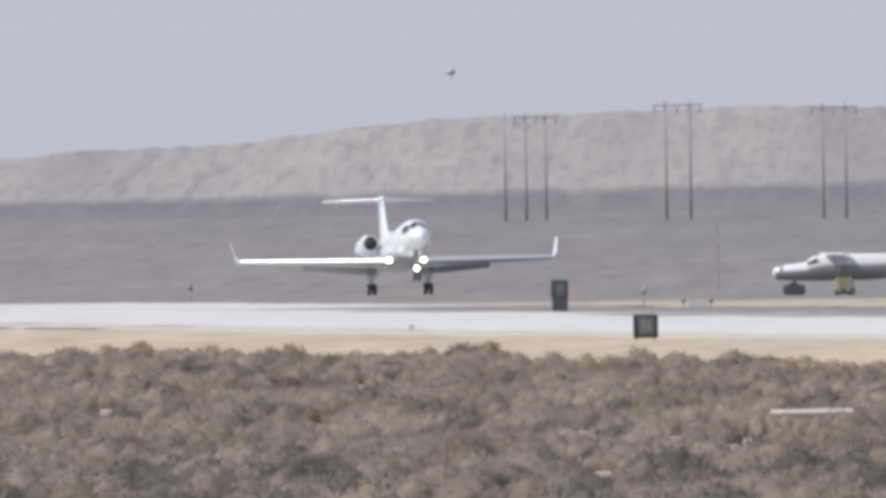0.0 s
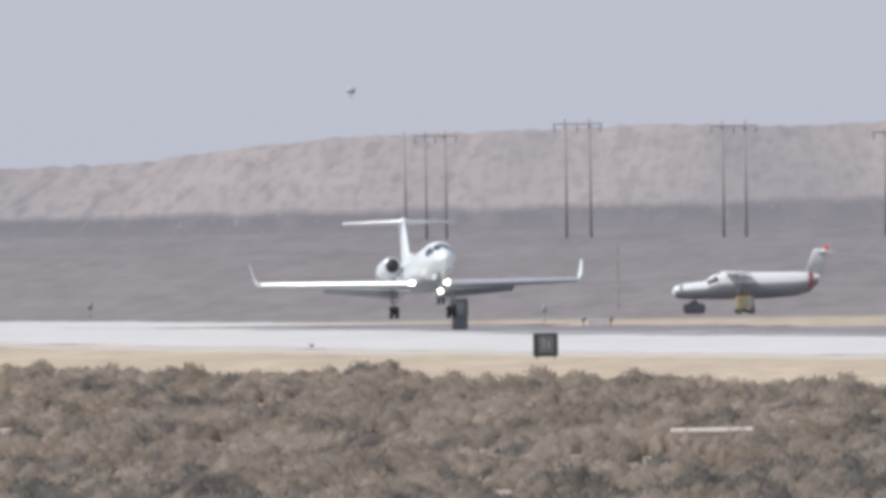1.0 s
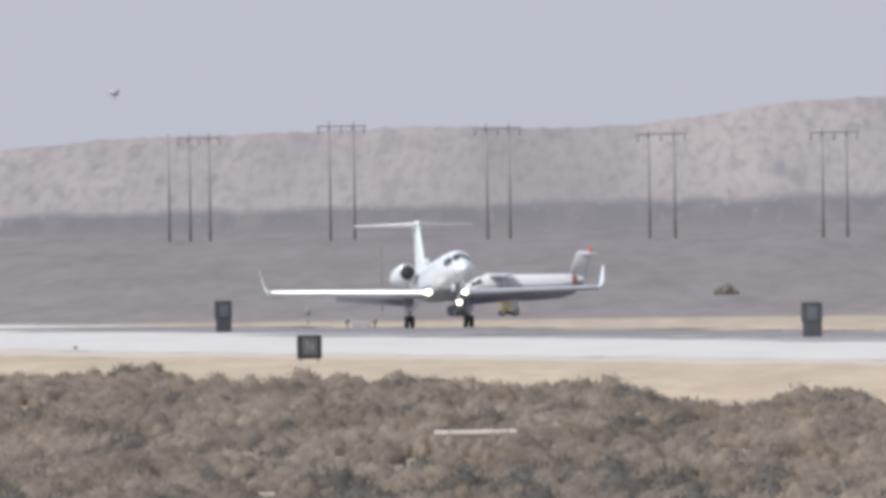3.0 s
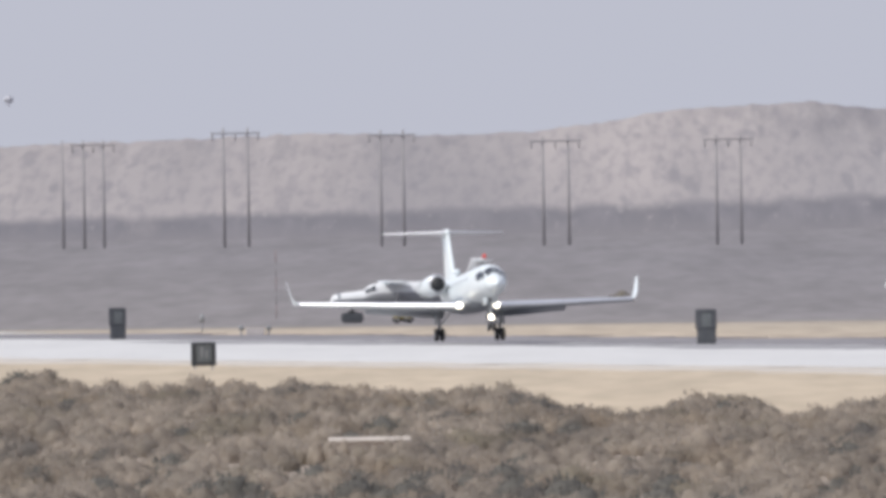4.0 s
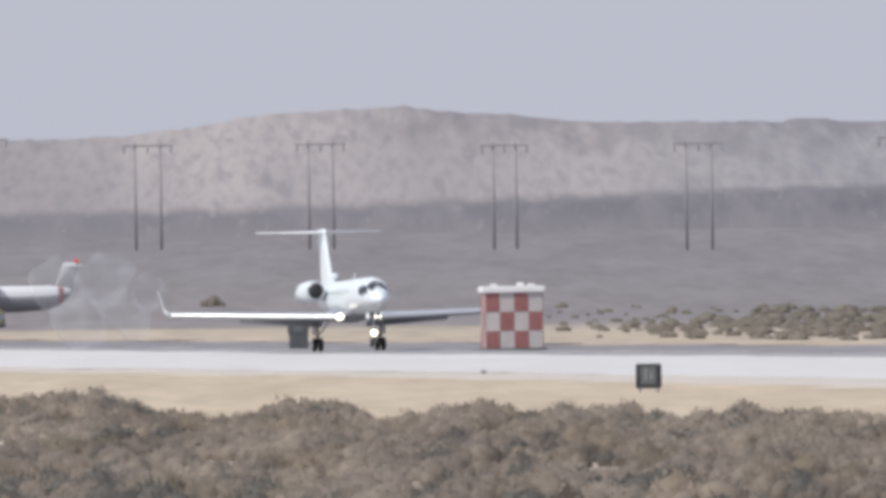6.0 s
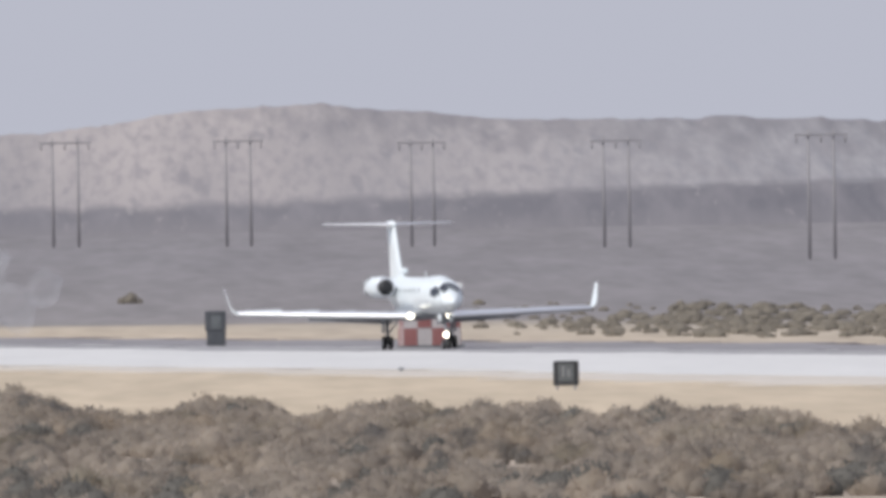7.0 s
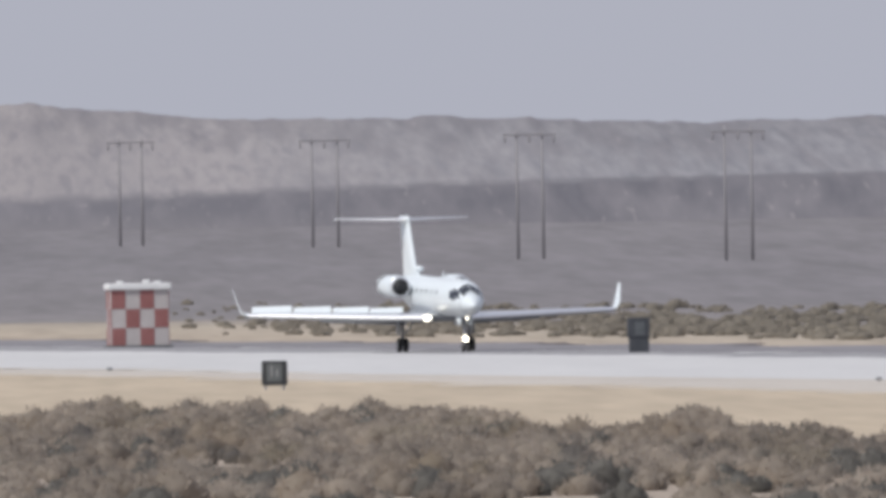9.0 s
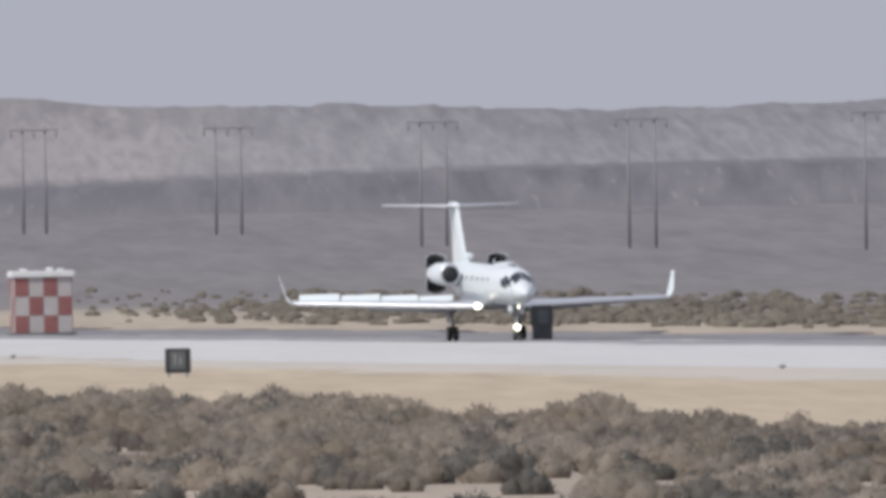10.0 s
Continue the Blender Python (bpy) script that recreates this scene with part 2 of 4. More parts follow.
# shapes
def box_bm(sx, sy, sz, at=(0, 0, 0), bevel=0.03, turn=None):
    bm = bmesh.new()
    bmesh.ops.create_cube(bm, size=1)
    bmesh.ops.scale(bm, vec=(sx, sy, sz), verts=bm.verts)
    if bevel:
        bmesh.ops.bevel(bm, geom=bm.edges[:], offset=bevel, segments=2, affect="EDGES", clamp_overlap=True)
    if turn:
        bmesh.ops.transform(bm, matrix=turn, verts=bm.verts)
    bmesh.ops.translate(bm, vec=at, verts=bm.verts)
    return bm


def tube_bm(a, b, r0, r1=None, seg=14):
    a, b = Vector(a), Vector(b)
    bm = bmesh.new()
    bmesh.ops.create_cone(bm, cap_ends=True, segments=seg, radius1=r0, radius2=r0 if r1 is None else r1, depth=(b - a).length)
    bmesh.ops.transform(bm, matrix=Matrix.Translation((a + b) / 2) @ (b - a).to_track_quat("Z", "Y").to_matrix().to_4x4(), verts=bm.verts)
    return bm


def loft_bm(rings, cap=True):
    bm = bmesh.new()
    rows = [[bm.verts.new(p) for p in ring] for ring in rings]
    k = len(rows[0])
    for r0, r1 in zip(rows, rows[1:]):
        for i in range(k):
            bm.faces.new((r0[i], r0[(i + 1) % k], r1[(i + 1) % k], r1[i]))
    if cap:
        bm.faces.new(rows[0])
        bm.faces.new(rows[-1])
    return bm


def lathe_bm(profile, centre, seg=28):
    """A body of revolution about the x axis: (x, radius) pairs."""
    cx, cy, cz = centre
    return loft_bm([[(cx + x, cy + r * math.cos(t), cz + r * math.sin(t)) for t in [i * math.tau / seg for i in range(seg)]] for x, r in profile])


def foil(chord, thick, n=10):
    """Outline of a wing section: (0 at the nose, -chord at the tail; height)."""
    up = []
    for i in range(n + 1):
        s = (1 - math.cos(math.pi * i / n)) / 2
        h = 5 * thick * chord * (0.2969 * math.sqrt(s) - 0.126 * s - 0.3516 * s * s + 0.2843 * s ** 3 - 0.1015 * s ** 4)
        up.append((-s * chord, h))
    return up + [(x, -h * 0.75) for x, h in up[-2:0:-1]]


def wheel(parent, name, at, radius, width):
    x, y, z = at
    seg = 24
    prof = [(-width / 2, radius * 0.55), (-width / 2, radius * 0.85), (-width * 0.36, radius * 0.98), (0, radius), (width * 0.36, radius * 0.98),
            (width / 2, radius * 0.85), (width / 2, radius * 0.55)]
    bm = loft_bm([[(x + r * math.cos(t), y + o, z + r * math.sin(t)) for t in [i * math.tau / seg for i in range(seg)]] for o, r in prof])
    w = part(name, bm, RUBBER, parent, "black rubber tyre")
    rim = loft_bm([[(x + r * math.cos(t), y + o, z + r * math.sin(t)) for t in [i * math.tau / seg for i in range(seg)]]
                   for o, r in [(-width * 0.53, radius * 0.3), (-width * 0.53, radius * 0.54), (width * 0.53, radius * 0.54), (width * 0.53, radius * 0.3)]])
    part("rim", rim, STRUT, w, "grey metal rim")
    return w


# ---- ground ----
def ground_height(x, y):
    k = max(0.0, y - 3520.0)
    return 5.3 * min(1.0, k / 1100.0) ** 1.15


def build_ground():
    xs = [-4000, -2000, -1000, -500, -250] + list(np.linspace(-150, 150, 61)) + [250, 500, 1000, 2000, 4000]
    ys = [-4000, -2000, -500, 0, 500, 1000] + list(np.linspace(1300, 3500, 45)) + list(np.linspace(3540, 4700, 40))
    verts = [(x, y, ground_height(x, y)) for y in ys for x in xs]
    w = len(xs)
    faces = [(j * w + i, j * w + i + 1, (j + 1) * w + i + 1, (j + 1) * w + i) for j in range(len(ys) - 1) for i in range(w - 1)]
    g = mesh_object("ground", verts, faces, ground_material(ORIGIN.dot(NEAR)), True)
    tagged(g, "dry tan desert ground running out to low hills", "ground", kind="structure")


def strip(name, a0, a1, s0, s1, top, material, label, category, ragged=8.0, flare=(0, 0)):
    fine = list(np.arange(max(s0, -830.0), min(s1, 760.0), 1.1))
    rings = []
    for s in fine + list(np.arange(770.0, s1 + 1, 90.0)):
        w0, w1 = (ragged * (0.8 * noise.noise((s * 0.03, a, 0)) + 0.6 * noise.noise((s * 0.11, a, 4)) + 0.75 * noise.noise((s * 0.43, a, 8))) for a in (a0, a1))
        w0, w1 = (w + f * (min(600.0, max(0.0, s - 150)) - 0.8 * max(0.0, -s - 180)) for w, f in zip((w0, w1), flare))
        rings.append([on_line(s, a0 + w0, -0.2), on_line(s, a0 + w0, top), on_line(s, (a0 + a1) / 2, top + 0.04), on_line(s, a1 + w1, top), on_line(s, a1 + w1, -0.2)])
    ob = part(name, loft_bm(rings), material, None, label, False)
    return tagged(ob, label, category, kind="structure")


build_ground()
strip("runway", -5.0, 46.0, -800, 3000, 0.06, CONCRETE, "long pale concrete runway shimmering in the heat", "runway", flare=(0, 0.042))
strip("runway_edge", 47.5, 56.0, -800, 3000, 0.05, DUSTEDGE, "dusty concrete edge of the runway under blown sand", "pavement", 5.0, (0.042, 0.042))
strip("blast_pad", -26.0, -5.004, -830, -640, 0.05, CONCRETE, "pale concrete pad before the runway end", "pavement", 4.0)
strip("rubber_marks", -5.5, 4.5, -420, 3000, 0.075, RUBBERED, "grey tyre rubber smeared along the touchdown track", "runway marks", 5.0)
strip("shoulder", -25.0, -5.004, -620, 3000, 0.04, ASPHALT, "grey asphalt shoulder along the far runway edge", "pavement")

# ---- hills ----
RIDGE = [(-2600, 10), (-1868, -3), (-1668, 9), (-1468, 15), (-1228, 41), (-1118, 53), (-868, 60), (-528, 68), (-308, 62), (-143, 66), (17, 84), (120, 102), (277, 108),
         (350, 109), (490, 96), (680, 77), (1018, 73), (1050, 79), (1220, 69), (1548, 58), (1867, 63), (2600, 80)]


def build_hills():
    f = 77448.0
    rx, ry = [p[0] for p in RIDGE], [p[1] for p in RIDGE]
    cols = [-4000, -2500, -1500, -900, -500, -300] + list(np.arange(-170, 170.1, 0.8)) + [300, 500, 900, 1500, 2500, 4000]
    rows = list(np.linspace(0, 1, 58))
    verts, scrub, foot_mix, sage = [], [], [], []
    for w in rows:
        y = 4580 + 350 * w
        for x in cols:
            a = x / y * f
            top = float(np.interp(a, rx, ry)) + 5 * noise.noise((x * 0.16, 0, 3)) + 3.5 * noise.noise((x * 0.6, 0, 7)) + 2.5 * noise.noise((x * 1.3, 0, 5))
            foot = float(np.interp(a, [-1900, -700, 500, 1900], [-82, -72, -60, -50]))
            if w < 0.14:
                e = -124 + (foot + 124) * (w / 0.14)
            elif w < 0.85:
                k = (w - 0.14) / 0.71
                e = foot + (top - foot) * k ** 0.85
            else:
                e = top - 60 * ((w - 0.85) / 0.15) ** 1.5
            relief = (4.0 - 2.9 * max(0.0, min(1.0, x / 40))) * noise.fractal((x * 0.12, y * 0.022, 1.3), 1.0, 2.1, 4) * min(1, max(0.1, (w - 0.1) * 5)) * (1 if w < 0.85 else 0.2)
            if 0.75 < w <= 0.85:
                relief *= (0.85 - w) / 0.1 * 0.8 + 0.2
            verts.append((x, y, 12 + (e + relief) * y / f))
            right = max(0.0, min(1.0, (x - 15) / 70))
            lim = 0.14 + 0.05 * right
            foot_mix.append(max(0.0, 1 - w / 0.09) * (1 - 0.75 * right))
            full = 0.80 + 0.20 * right
            sage.append(0.75 * right)
            scrub.append(full if w < lim - 0.03 else full * max(0.0, 1 - (w - lim + 0.03) / 0.06) + (0.30 * right + 0.34 * max(0.0, min(1.0, (w - 0.4) / 0.25)) * max(0.0, min(1.0, (x + 12) / 40)) * (1 - 0.5 * right)) * (1 if w > lim else 0))
    n = len(cols)
    faces = [(j * n + i, j * n + i + 1, (j + 1) * n + i + 1, (j + 1) * n + i) for j in range(len(rows) - 1) for i in range(n - 1)]
    ob = mesh_object("hills", verts, faces, HILL, True)
    at = ob.data.attributes.new("scrub", "FLOAT", "POINT")
    at.data.foreach_set("value", scrub)
    at = ob.data.attributes.new("sage", "FLOAT", "POINT")
    at.data.foreach_set("value", sage)
    at = ob.data.attributes.new("foot", "FLOAT", "POINT")
    at.data.foreach_set("value", foot_mix)
    tagged(ob, "low hazy pinkish desert hills with a dark scrub foot", "hills", kind="structure")


build_hills()


# ---- jet ----
FUSE = [  # x, centre height, half width, half height
    (13.55, 3.02, 0.03, 0.03), (13.45, 3.03, 0.20, 0.17), (13.1, 3.07, 0.42, 0.37), (12.4, 3.16, 0.70, 0.62), (11.6, 3.26, 0.93, 0.86), (10.9, 3.34, 1.03, 1.02),
    (10.2, 3.41, 1.09, 1.12), (9.3, 3.45, 1.14, 1.16), (6, 3.45, 1.15, 1.17), (2, 3.45, 1.15, 1.17), (-2, 3.46, 1.15, 1.17), (-5, 3.55, 1.12, 1.12), (-8, 3.74, 0.82, 0.86),
    (-10.4, 3.98, 0.45, 0.52), (-11.8, 4.12, 0.14, 0.2)]


def fuse_at(x, t, grow=0.0):
    xs = [r[0] for r in FUSE][::-1]
    zc, hw, hh = (float(np.interp(x, xs, [r[k] for r in FUSE][::-1])) for k in (1, 2, 3))
    return (x, (hw + grow) * math.cos(t), zc + (hh + grow) * math.sin(t))


def skin_patch(x0, x1, t0, t1, grow, nx=5, nt=4, slant=0.0):
    """A thin panel that follows the body between two stations and two angles (degrees)."""
    bm = bmesh.new()
    grid = []
    for i in range(nx + 1):
        for j in range(nt + 1):
            f, g = i / nx, j / nt
            t = radians(t0 + (t1 - t0) * g)
            grid.append(bm.verts.new(fuse_at(x0 + (x1 - x0) * f - slant * g, t, grow)))
    for i in range(nx):
        for j in range(nt):
            k = i * (nt + 1) + j
            bm.faces.new((grid[k], grid[k + 1], grid[k + nt + 2], grid[k + nt + 1]))
    return bm


def wing_ring(y, x_nose, z, chord, thick, lean=0.0):
    """A wing section at y; lean 90 stands it upright (fin, winglet)."""
    return [(x_nose + a, y + h * math.sin(radians(lean)), z + h * math.cos(radians(lean))) for a, h in foil(chord, thick)]


def build_jet():
    jet = thing("business_jet", "white twin-engine business jet with T-tail and winglets landing", "airplane", pose(0, 0, 0))
    seg = 40
    fuselage = part("fuselage", loft_bm([[fuse_at(x, i * math.tau / seg) for i in range(seg)] for x in
                    [13.55, 13.5, 13.4, 13.1, 12.75, 12.4, 12, 11.6, 11.2, 10.9, 10.5, 10.2, 9.7, 9.3, 6, 2, -2, -3.5, -5, -6.5, -8, -9.2, -10.4, -11.2, -11.8]]), WHITE, jet, "glossy white fuselage")
    # windscreen: three panes a side, then oval cabin windows
    for s in (1, -1):
        for x0, x1, t0, t1 in ((12.45, 11.4, 47, 89), (12.2, 11.0, 19, 45), (11.8, 10.6, 5, 31)):
            a0, a1 = (t0, t1) if s > 0 else (180 - t0, 180 - t1)
            part("windscreen_pane", skin_patch(x0, x1, a0, a1, 0.015, slant=0.35), DARKGLASS, fuselage, "dark cockpit glass")
        for k in range(6):
            xc = 6.6 - 1.75 * k
            bm = bmesh.new()
            ring = []
            for i in range(18):
                t = i * math.tau / 18
                ang = radians(18) + 0.13 * math.sin(t)
                p = fuse_at(xc + 0.19 * math.cos(t), ang, 0.012)
                ring.append(bm.verts.new((p[0], p[1] * s, p[2])))
            bm.faces.new(ring)
            part("cabin_window", bm, DARKGLASS, fuselage, "dark oval cabin window")
    part("wing_fairing", loft_bm([[(x, w * math.cos(t), 2.42 + h * math.sin(t)) for t in [i * math.tau / 24 for i in range(24)]]
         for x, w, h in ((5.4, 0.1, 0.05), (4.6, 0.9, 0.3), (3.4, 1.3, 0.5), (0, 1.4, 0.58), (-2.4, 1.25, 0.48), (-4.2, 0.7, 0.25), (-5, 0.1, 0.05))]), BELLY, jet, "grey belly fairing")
    part("nose_radome_seam", loft_bm([[fuse_at(x, i * math.tau / seg, 0.006) for i in range(seg)] for x in (12.42, 12.36)], False), BELLY, fuselage)
    spoilers, wings, doors = [], [], []
    for s in (1, -1):
        # wing: root, kink, tip
        st = [(1.0, 4.3, 2.12, 5.6, 0.12), (4.2, 2.65, 2.28, 4.0, 0.14), (8.2, 0.45, 2.50, 2.65, 0.17), (11.5, -1.35, 2.68, 1.7, 0.20)]
        bm = loft_bm([wing_ring(s * y, x, z, c, th) for y, x, z, c, th in st])
        wing = part("wing", bm, WHITE, jet, "white swept wing")
        wings.append((wing, s))
        # leading edge strip
        rings = []
        for y, x, z, c, th in st:
            rings.append([(x + 0.02 + a * 1.0, s * y, z + h * 1.06) for a, h in foil(c, th)[:5]] + [(x + 0.02 + a, s * y, z + h * 1.06) for a, h in foil(c, th)[-3:]])
        part("leading_edge", loft_bm(rings, False), BARE, wing, "bright metal leading edge")
        # underside panel: its grey paints the shade below the wing
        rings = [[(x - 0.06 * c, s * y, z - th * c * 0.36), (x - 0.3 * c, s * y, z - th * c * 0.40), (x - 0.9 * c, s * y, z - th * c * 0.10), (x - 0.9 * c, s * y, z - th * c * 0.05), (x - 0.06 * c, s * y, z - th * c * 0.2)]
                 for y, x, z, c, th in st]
        part("wing_underside", loft_bm(rings), BELLY, wing, "wing underside with its shade painted grey")
        # winglet
        tip = [(11.5, -1.35, 2.68, 1.7, 0.12, 0), (11.68, -1.62, 2.82, 1.45, 0.07, 45), (11.78, -1.95, 3.15, 1.2, 0.055, 76), (12.06, -2.9, 4.32, 0.55, 0.05, 78)]
        part("winglet", loft_bm([[(px, py + s * 0.13 * max(0.0, (l - 40) / 38) * (px - x + c), pz) for px, py, pz in wing_ring(s * y, x, z, c, th, -s * l)] for y, x, z, c, th, l in tip]), WHITE, wing, "upright white winglet")
        # flap lowered behind the wing, its dark grey painting the shade there
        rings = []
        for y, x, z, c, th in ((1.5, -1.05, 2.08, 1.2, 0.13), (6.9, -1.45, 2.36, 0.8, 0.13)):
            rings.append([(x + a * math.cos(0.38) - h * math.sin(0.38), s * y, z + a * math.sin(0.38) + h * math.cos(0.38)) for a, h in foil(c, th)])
        part("flap", loft_bm(rings), BELLY, wing, "lowered trailing-edge flap painted dark as shade under the wing")
        for y0, y1 in ((2.3, 4.28), (4.3, 6.48), (6.5, 8.78), (8.8, 11.2)):
            ym = (y0 + y1) / 2
            xn, zn, ch, th = (float(np.interp(ym, [r[0] for r in st], [r[k] for r in st])) for k in (1, 2, 3, 4))
            x0, z0 = xn - 0.45 * ch, zn + 0.12 * th * ch
            sweep = s * 20.0
            b2 = box_bm(0.62, (y1 - y0) * 1.04, 0.04, (-0.31, 0, 0), 0.012)
            sp = part("spoiler", b2, WHITE, wing, "hinged white spoiler panel", False)
            sp.matrix_basis = pose(x0, s * ym, z0, 0, 0, sweep)
            spoilers.append((sp, x0, s * ym, z0, sweep))
        # engine
        ec = (0, s * 1.9, 4.0)
        nac = part("engine_nacelle", lathe_bm([(-1.6, 0.52), (-1.5, 0.60), (-1.75, 0.65), (-2.4, 0.71), (-3.6, 0.71), (-5.2, 0.66), (-6.7, 0.52)], ec), WHITE, jet, "white engine nacelle")
        part("intake_lip", lathe_bm([(-1.72, 0.44), (-1.52, 0.49), (-1.46, 0.54), (-1.5, 0.60), (-1.62, 0.64)], ec), BARE, nac, "polished intake lip")
        part("intake", lathe_bm([(-1.44, 0.02), (-1.45, 0.50), (-1.6, 0.50)], ec), INTAKE, nac, "black engine intake")
        part("exhaust_nozzle", lathe_bm([(-6.6, 0.51), (-7.1, 0.44), (-7.12, 0.38)], ec), STRUT, nac, "dark metal exhaust nozzle")
        # thrust reverser: an upper and a lower bucket door hinged at the nozzle
        for v in (1, -1):
            shells = []
            for r0, r1 in ((0.60, 0.675), (0.595, 0.665)):
                shells.append([[(x, rad * math.cos(t), v * rad * math.sin(t) - v * 0.35) for rad, ts in ((q, 1), (q - 0.03, -1)) for t in
                                [radians(20 + 140 * (k if ts > 0 else 10 - k) / 10) for k in range(11)]] for x, q in ((0.0, r0), (0.4, (r0 + r1) / 2 + 0.01), (0.8, r1))])
            door = part("reverser_door", loft_bm(shells[0]), WHITE, jet, "white thrust reverser bucket door")
            inner = loft_bm(shells[1])
            bmesh.ops.scale(inner, vec=(0.985, 0.93, 0.96), verts=inner.verts)
            bmesh.ops.translate(inner, vec=(0.008, 0, -v * 0.03), verts=inner.verts)
            part("door_lining", inner, INTAKE, door, "sooty black inner lining")
            at = (-6.75, s * 1.9, 4.0 + v * 0.35)
            door.matrix_basis = pose(*at)
            doors.append((door, *at, -v))
        part("engine_pylon", loft_bm([[(x, s * y, 3.98 + dz) for x, dz in ((-2.6, 0), (-3.2, 0.13), (-5.6, 0.1), (-6.2, 0), (-5.6, -0.1), (-3.2, -0.13))] for y in (0.8, 1.4)]), WHITE, jet)
        # main gear
        leg = part("main_gear_leg", tube_bm((0, s * 2.08, 0.5), (0.1, s * 2.1, 2.2), 0.10, 0.13), STRUT, jet, "metal main gear leg")
        part("side_brace", tube_bm((0.05, s * 1.95, 1.1), (0.1, s * 1.2, 2.1), 0.05), STRUT, leg)
        part("gear_door", box_bm(0.9, 0.04, 1.05, (-0.05, s * 2.34, 1.62), 0.015), BELLY, leg, "grey gear door")
        for o in (-0.2, 0.2):
            wheel(leg, "main_wheel", (0, s * 2.08 + o, 0.44), 0.44, 0.26)
        part("axle", tube_bm((0, s * 2.08 - 0.3, 0.44), (0, s * 2.08 + 0.3, 0.44), 0.06), STRUT, leg)
        # tailplane
        tp = [(0.02, -9.0, 8.02, 2.6, 0.09), (2.0, -10.0, 8.06, 1.9, 0.085), (4.12, -11.05, 8.1, 1.15, 0.08)]
        tail = part("tailplane", loft_bm([wing_ring(s * y, x, z, c, th) for y, x, z, c, th in tp]), WHITE, jet, "white T-tail plane")
        part("tailplane_edge", loft_bm([[(x + 0.015 + a, s * y, z + h * 1.07) for a, h in foil(c, th)[:4]] + [(x + 0.015 + a, s * y, z + h * 1.07) for a, h in foil(c, th)[-3:]]
             for y, x, z, c, th in tp], False), BARE, tail, "bright metal leading edge")
        # wing-root landing lamp
        part("landing_lamp", lathe_bm([(4.36, 0.02), (4.36, 0.16), (4.2, 0.18)], (0, s * 1.3, 2.16), 18), LAMP, jet, "lit landing lamp")
    # fin with dorsal fillet
    fin = [(4.3, -3.9, 7.4, 0.05), (4.75, -5.6, 5.3, 0.075), (5.3, -6.7, 4.3, 0.09), (6.6, -7.75, 3.6, 0.09), (7.95, -8.8, 3.0, 0.09)]
    part("fin", loft_bm([wing_ring(0, x, z, c, th, 90) for z, x, c, th in fin]), WHITE, jet, "tall white swept fin")
    part("dorsal_scoop", lathe_bm([(-4.75, 0.03), (-4.8, 0.15), (-5.0, 0.19), (-5.8, 0.18), (-6.8, 0.05)], (0, 0, 5.05), 16), WHITE, jet, "small white dorsal air scoop")
    part("tail_bullet", lathe_bm([(-8.5, 0.02), (-8.75, 0.14), (-9.5, 0.22), (-11.3, 0.2), (-12.2, 0.03)], (0, 0, 8.05), 18), WHITE, jet)
    # nose gear
    leg = part("nose_gear_leg", tube_bm((10.2, 0, 0.35), (10.0, 0, 2.45), 0.07, 0.1), STRUT, jet, "metal nose gear leg")
    for o in (-0.17, 0.17):
        wheel(leg, "nose_wheel", (10.2, o, 0.30), 0.30, 0.2)
    part("axle", tube_bm((10.2, -0.2, 0.3), (10.2, 0.2, 0.3), 0.045), STRUT, leg)
    part("drag_brace", tube_bm((10.15, 0, 0.9), (9.2, 0, 2.4), 0.045), STRUT, leg)
    for s in (1, -1):
        part("gear_door", box_bm(1.5, 0.03, 0.55, (9.9, s * 0.36, 2.05), 0.012), WHITE, leg, "white nose gear door")
    part("taxi_lamp", lathe_bm([(10.42, 0.02), (10.42, 0.15), (10.28, 0.17)], (0, 0, 0.95), 18), LAMP, leg, "lit taxi lamp")
    # small aerials
    part("aerial", loft_bm([[(3 + a, h, z) for a, h in foil(c, 0.12, 6)] for z, c in ((4.66, 0.5), (5.0, 0.25))]), WHITE, jet)
    return jet, spoilers, wings, doors


JET, SPOILERS, WINGS, REVERSERS = build_jet()
JET_PATH = [  # seconds, metres along the line, wheel height, pitch, yaw off the line
    (0, -517.2, 1.25, 5.8, 1.6), (0.5, -487.8, 1.1, 5.8, 1.5), (1, -458.4, 0.95, 5.8, 1.4), (1.5, -429.8, 0.9, 5.7, 1.3), (2, -399.4, 0.85, 5.4, 1.3), (2.5, -371.8, 0.75, 5.1, 1.2),
    (3, -343.8, 0.55, 4.7, 1.1), (3.2, -331.6, 0.46, 4.5, 1.1), (4.3, -268.2, 0.08, 3.5, 0.9), (4.5, -256.6, 0.0, 3.3, 0.9), (5, -227.0, 0.0, 2.8, 0.8), (5.5, -198.2, 0.0, 2.2, 0.6),
    (6, -169.0, 0.0, 1.5, 0.4), (6.2, -157.3, 0.0, 1.1, 0.4), (7.3, -93.4, 0.0, -0.2, 0.1), (7.5, -82.0, 0.0, -0.3, 0.0), (8, -54.0, 0.0, -0.6, 0.0), (8.5, -26.9, 0.0, -0.7, 0.0),
    (9, 0.0, 0.0, -0.8, 0.0), (9.5, 25.6, 0.0, -0.8, 0.0), (10, 49.9, 0.0, -0.8, 0.0)]


def jet_pose(s, h, pitch, yaw):
    p = on_line(s, 0, 0.09 + h)
    return pose(p.x, p.y, p.z, 0, 0, -90 + 9.5 - yaw) @ pose(0, 0, 0, 0, -pitch, 0)


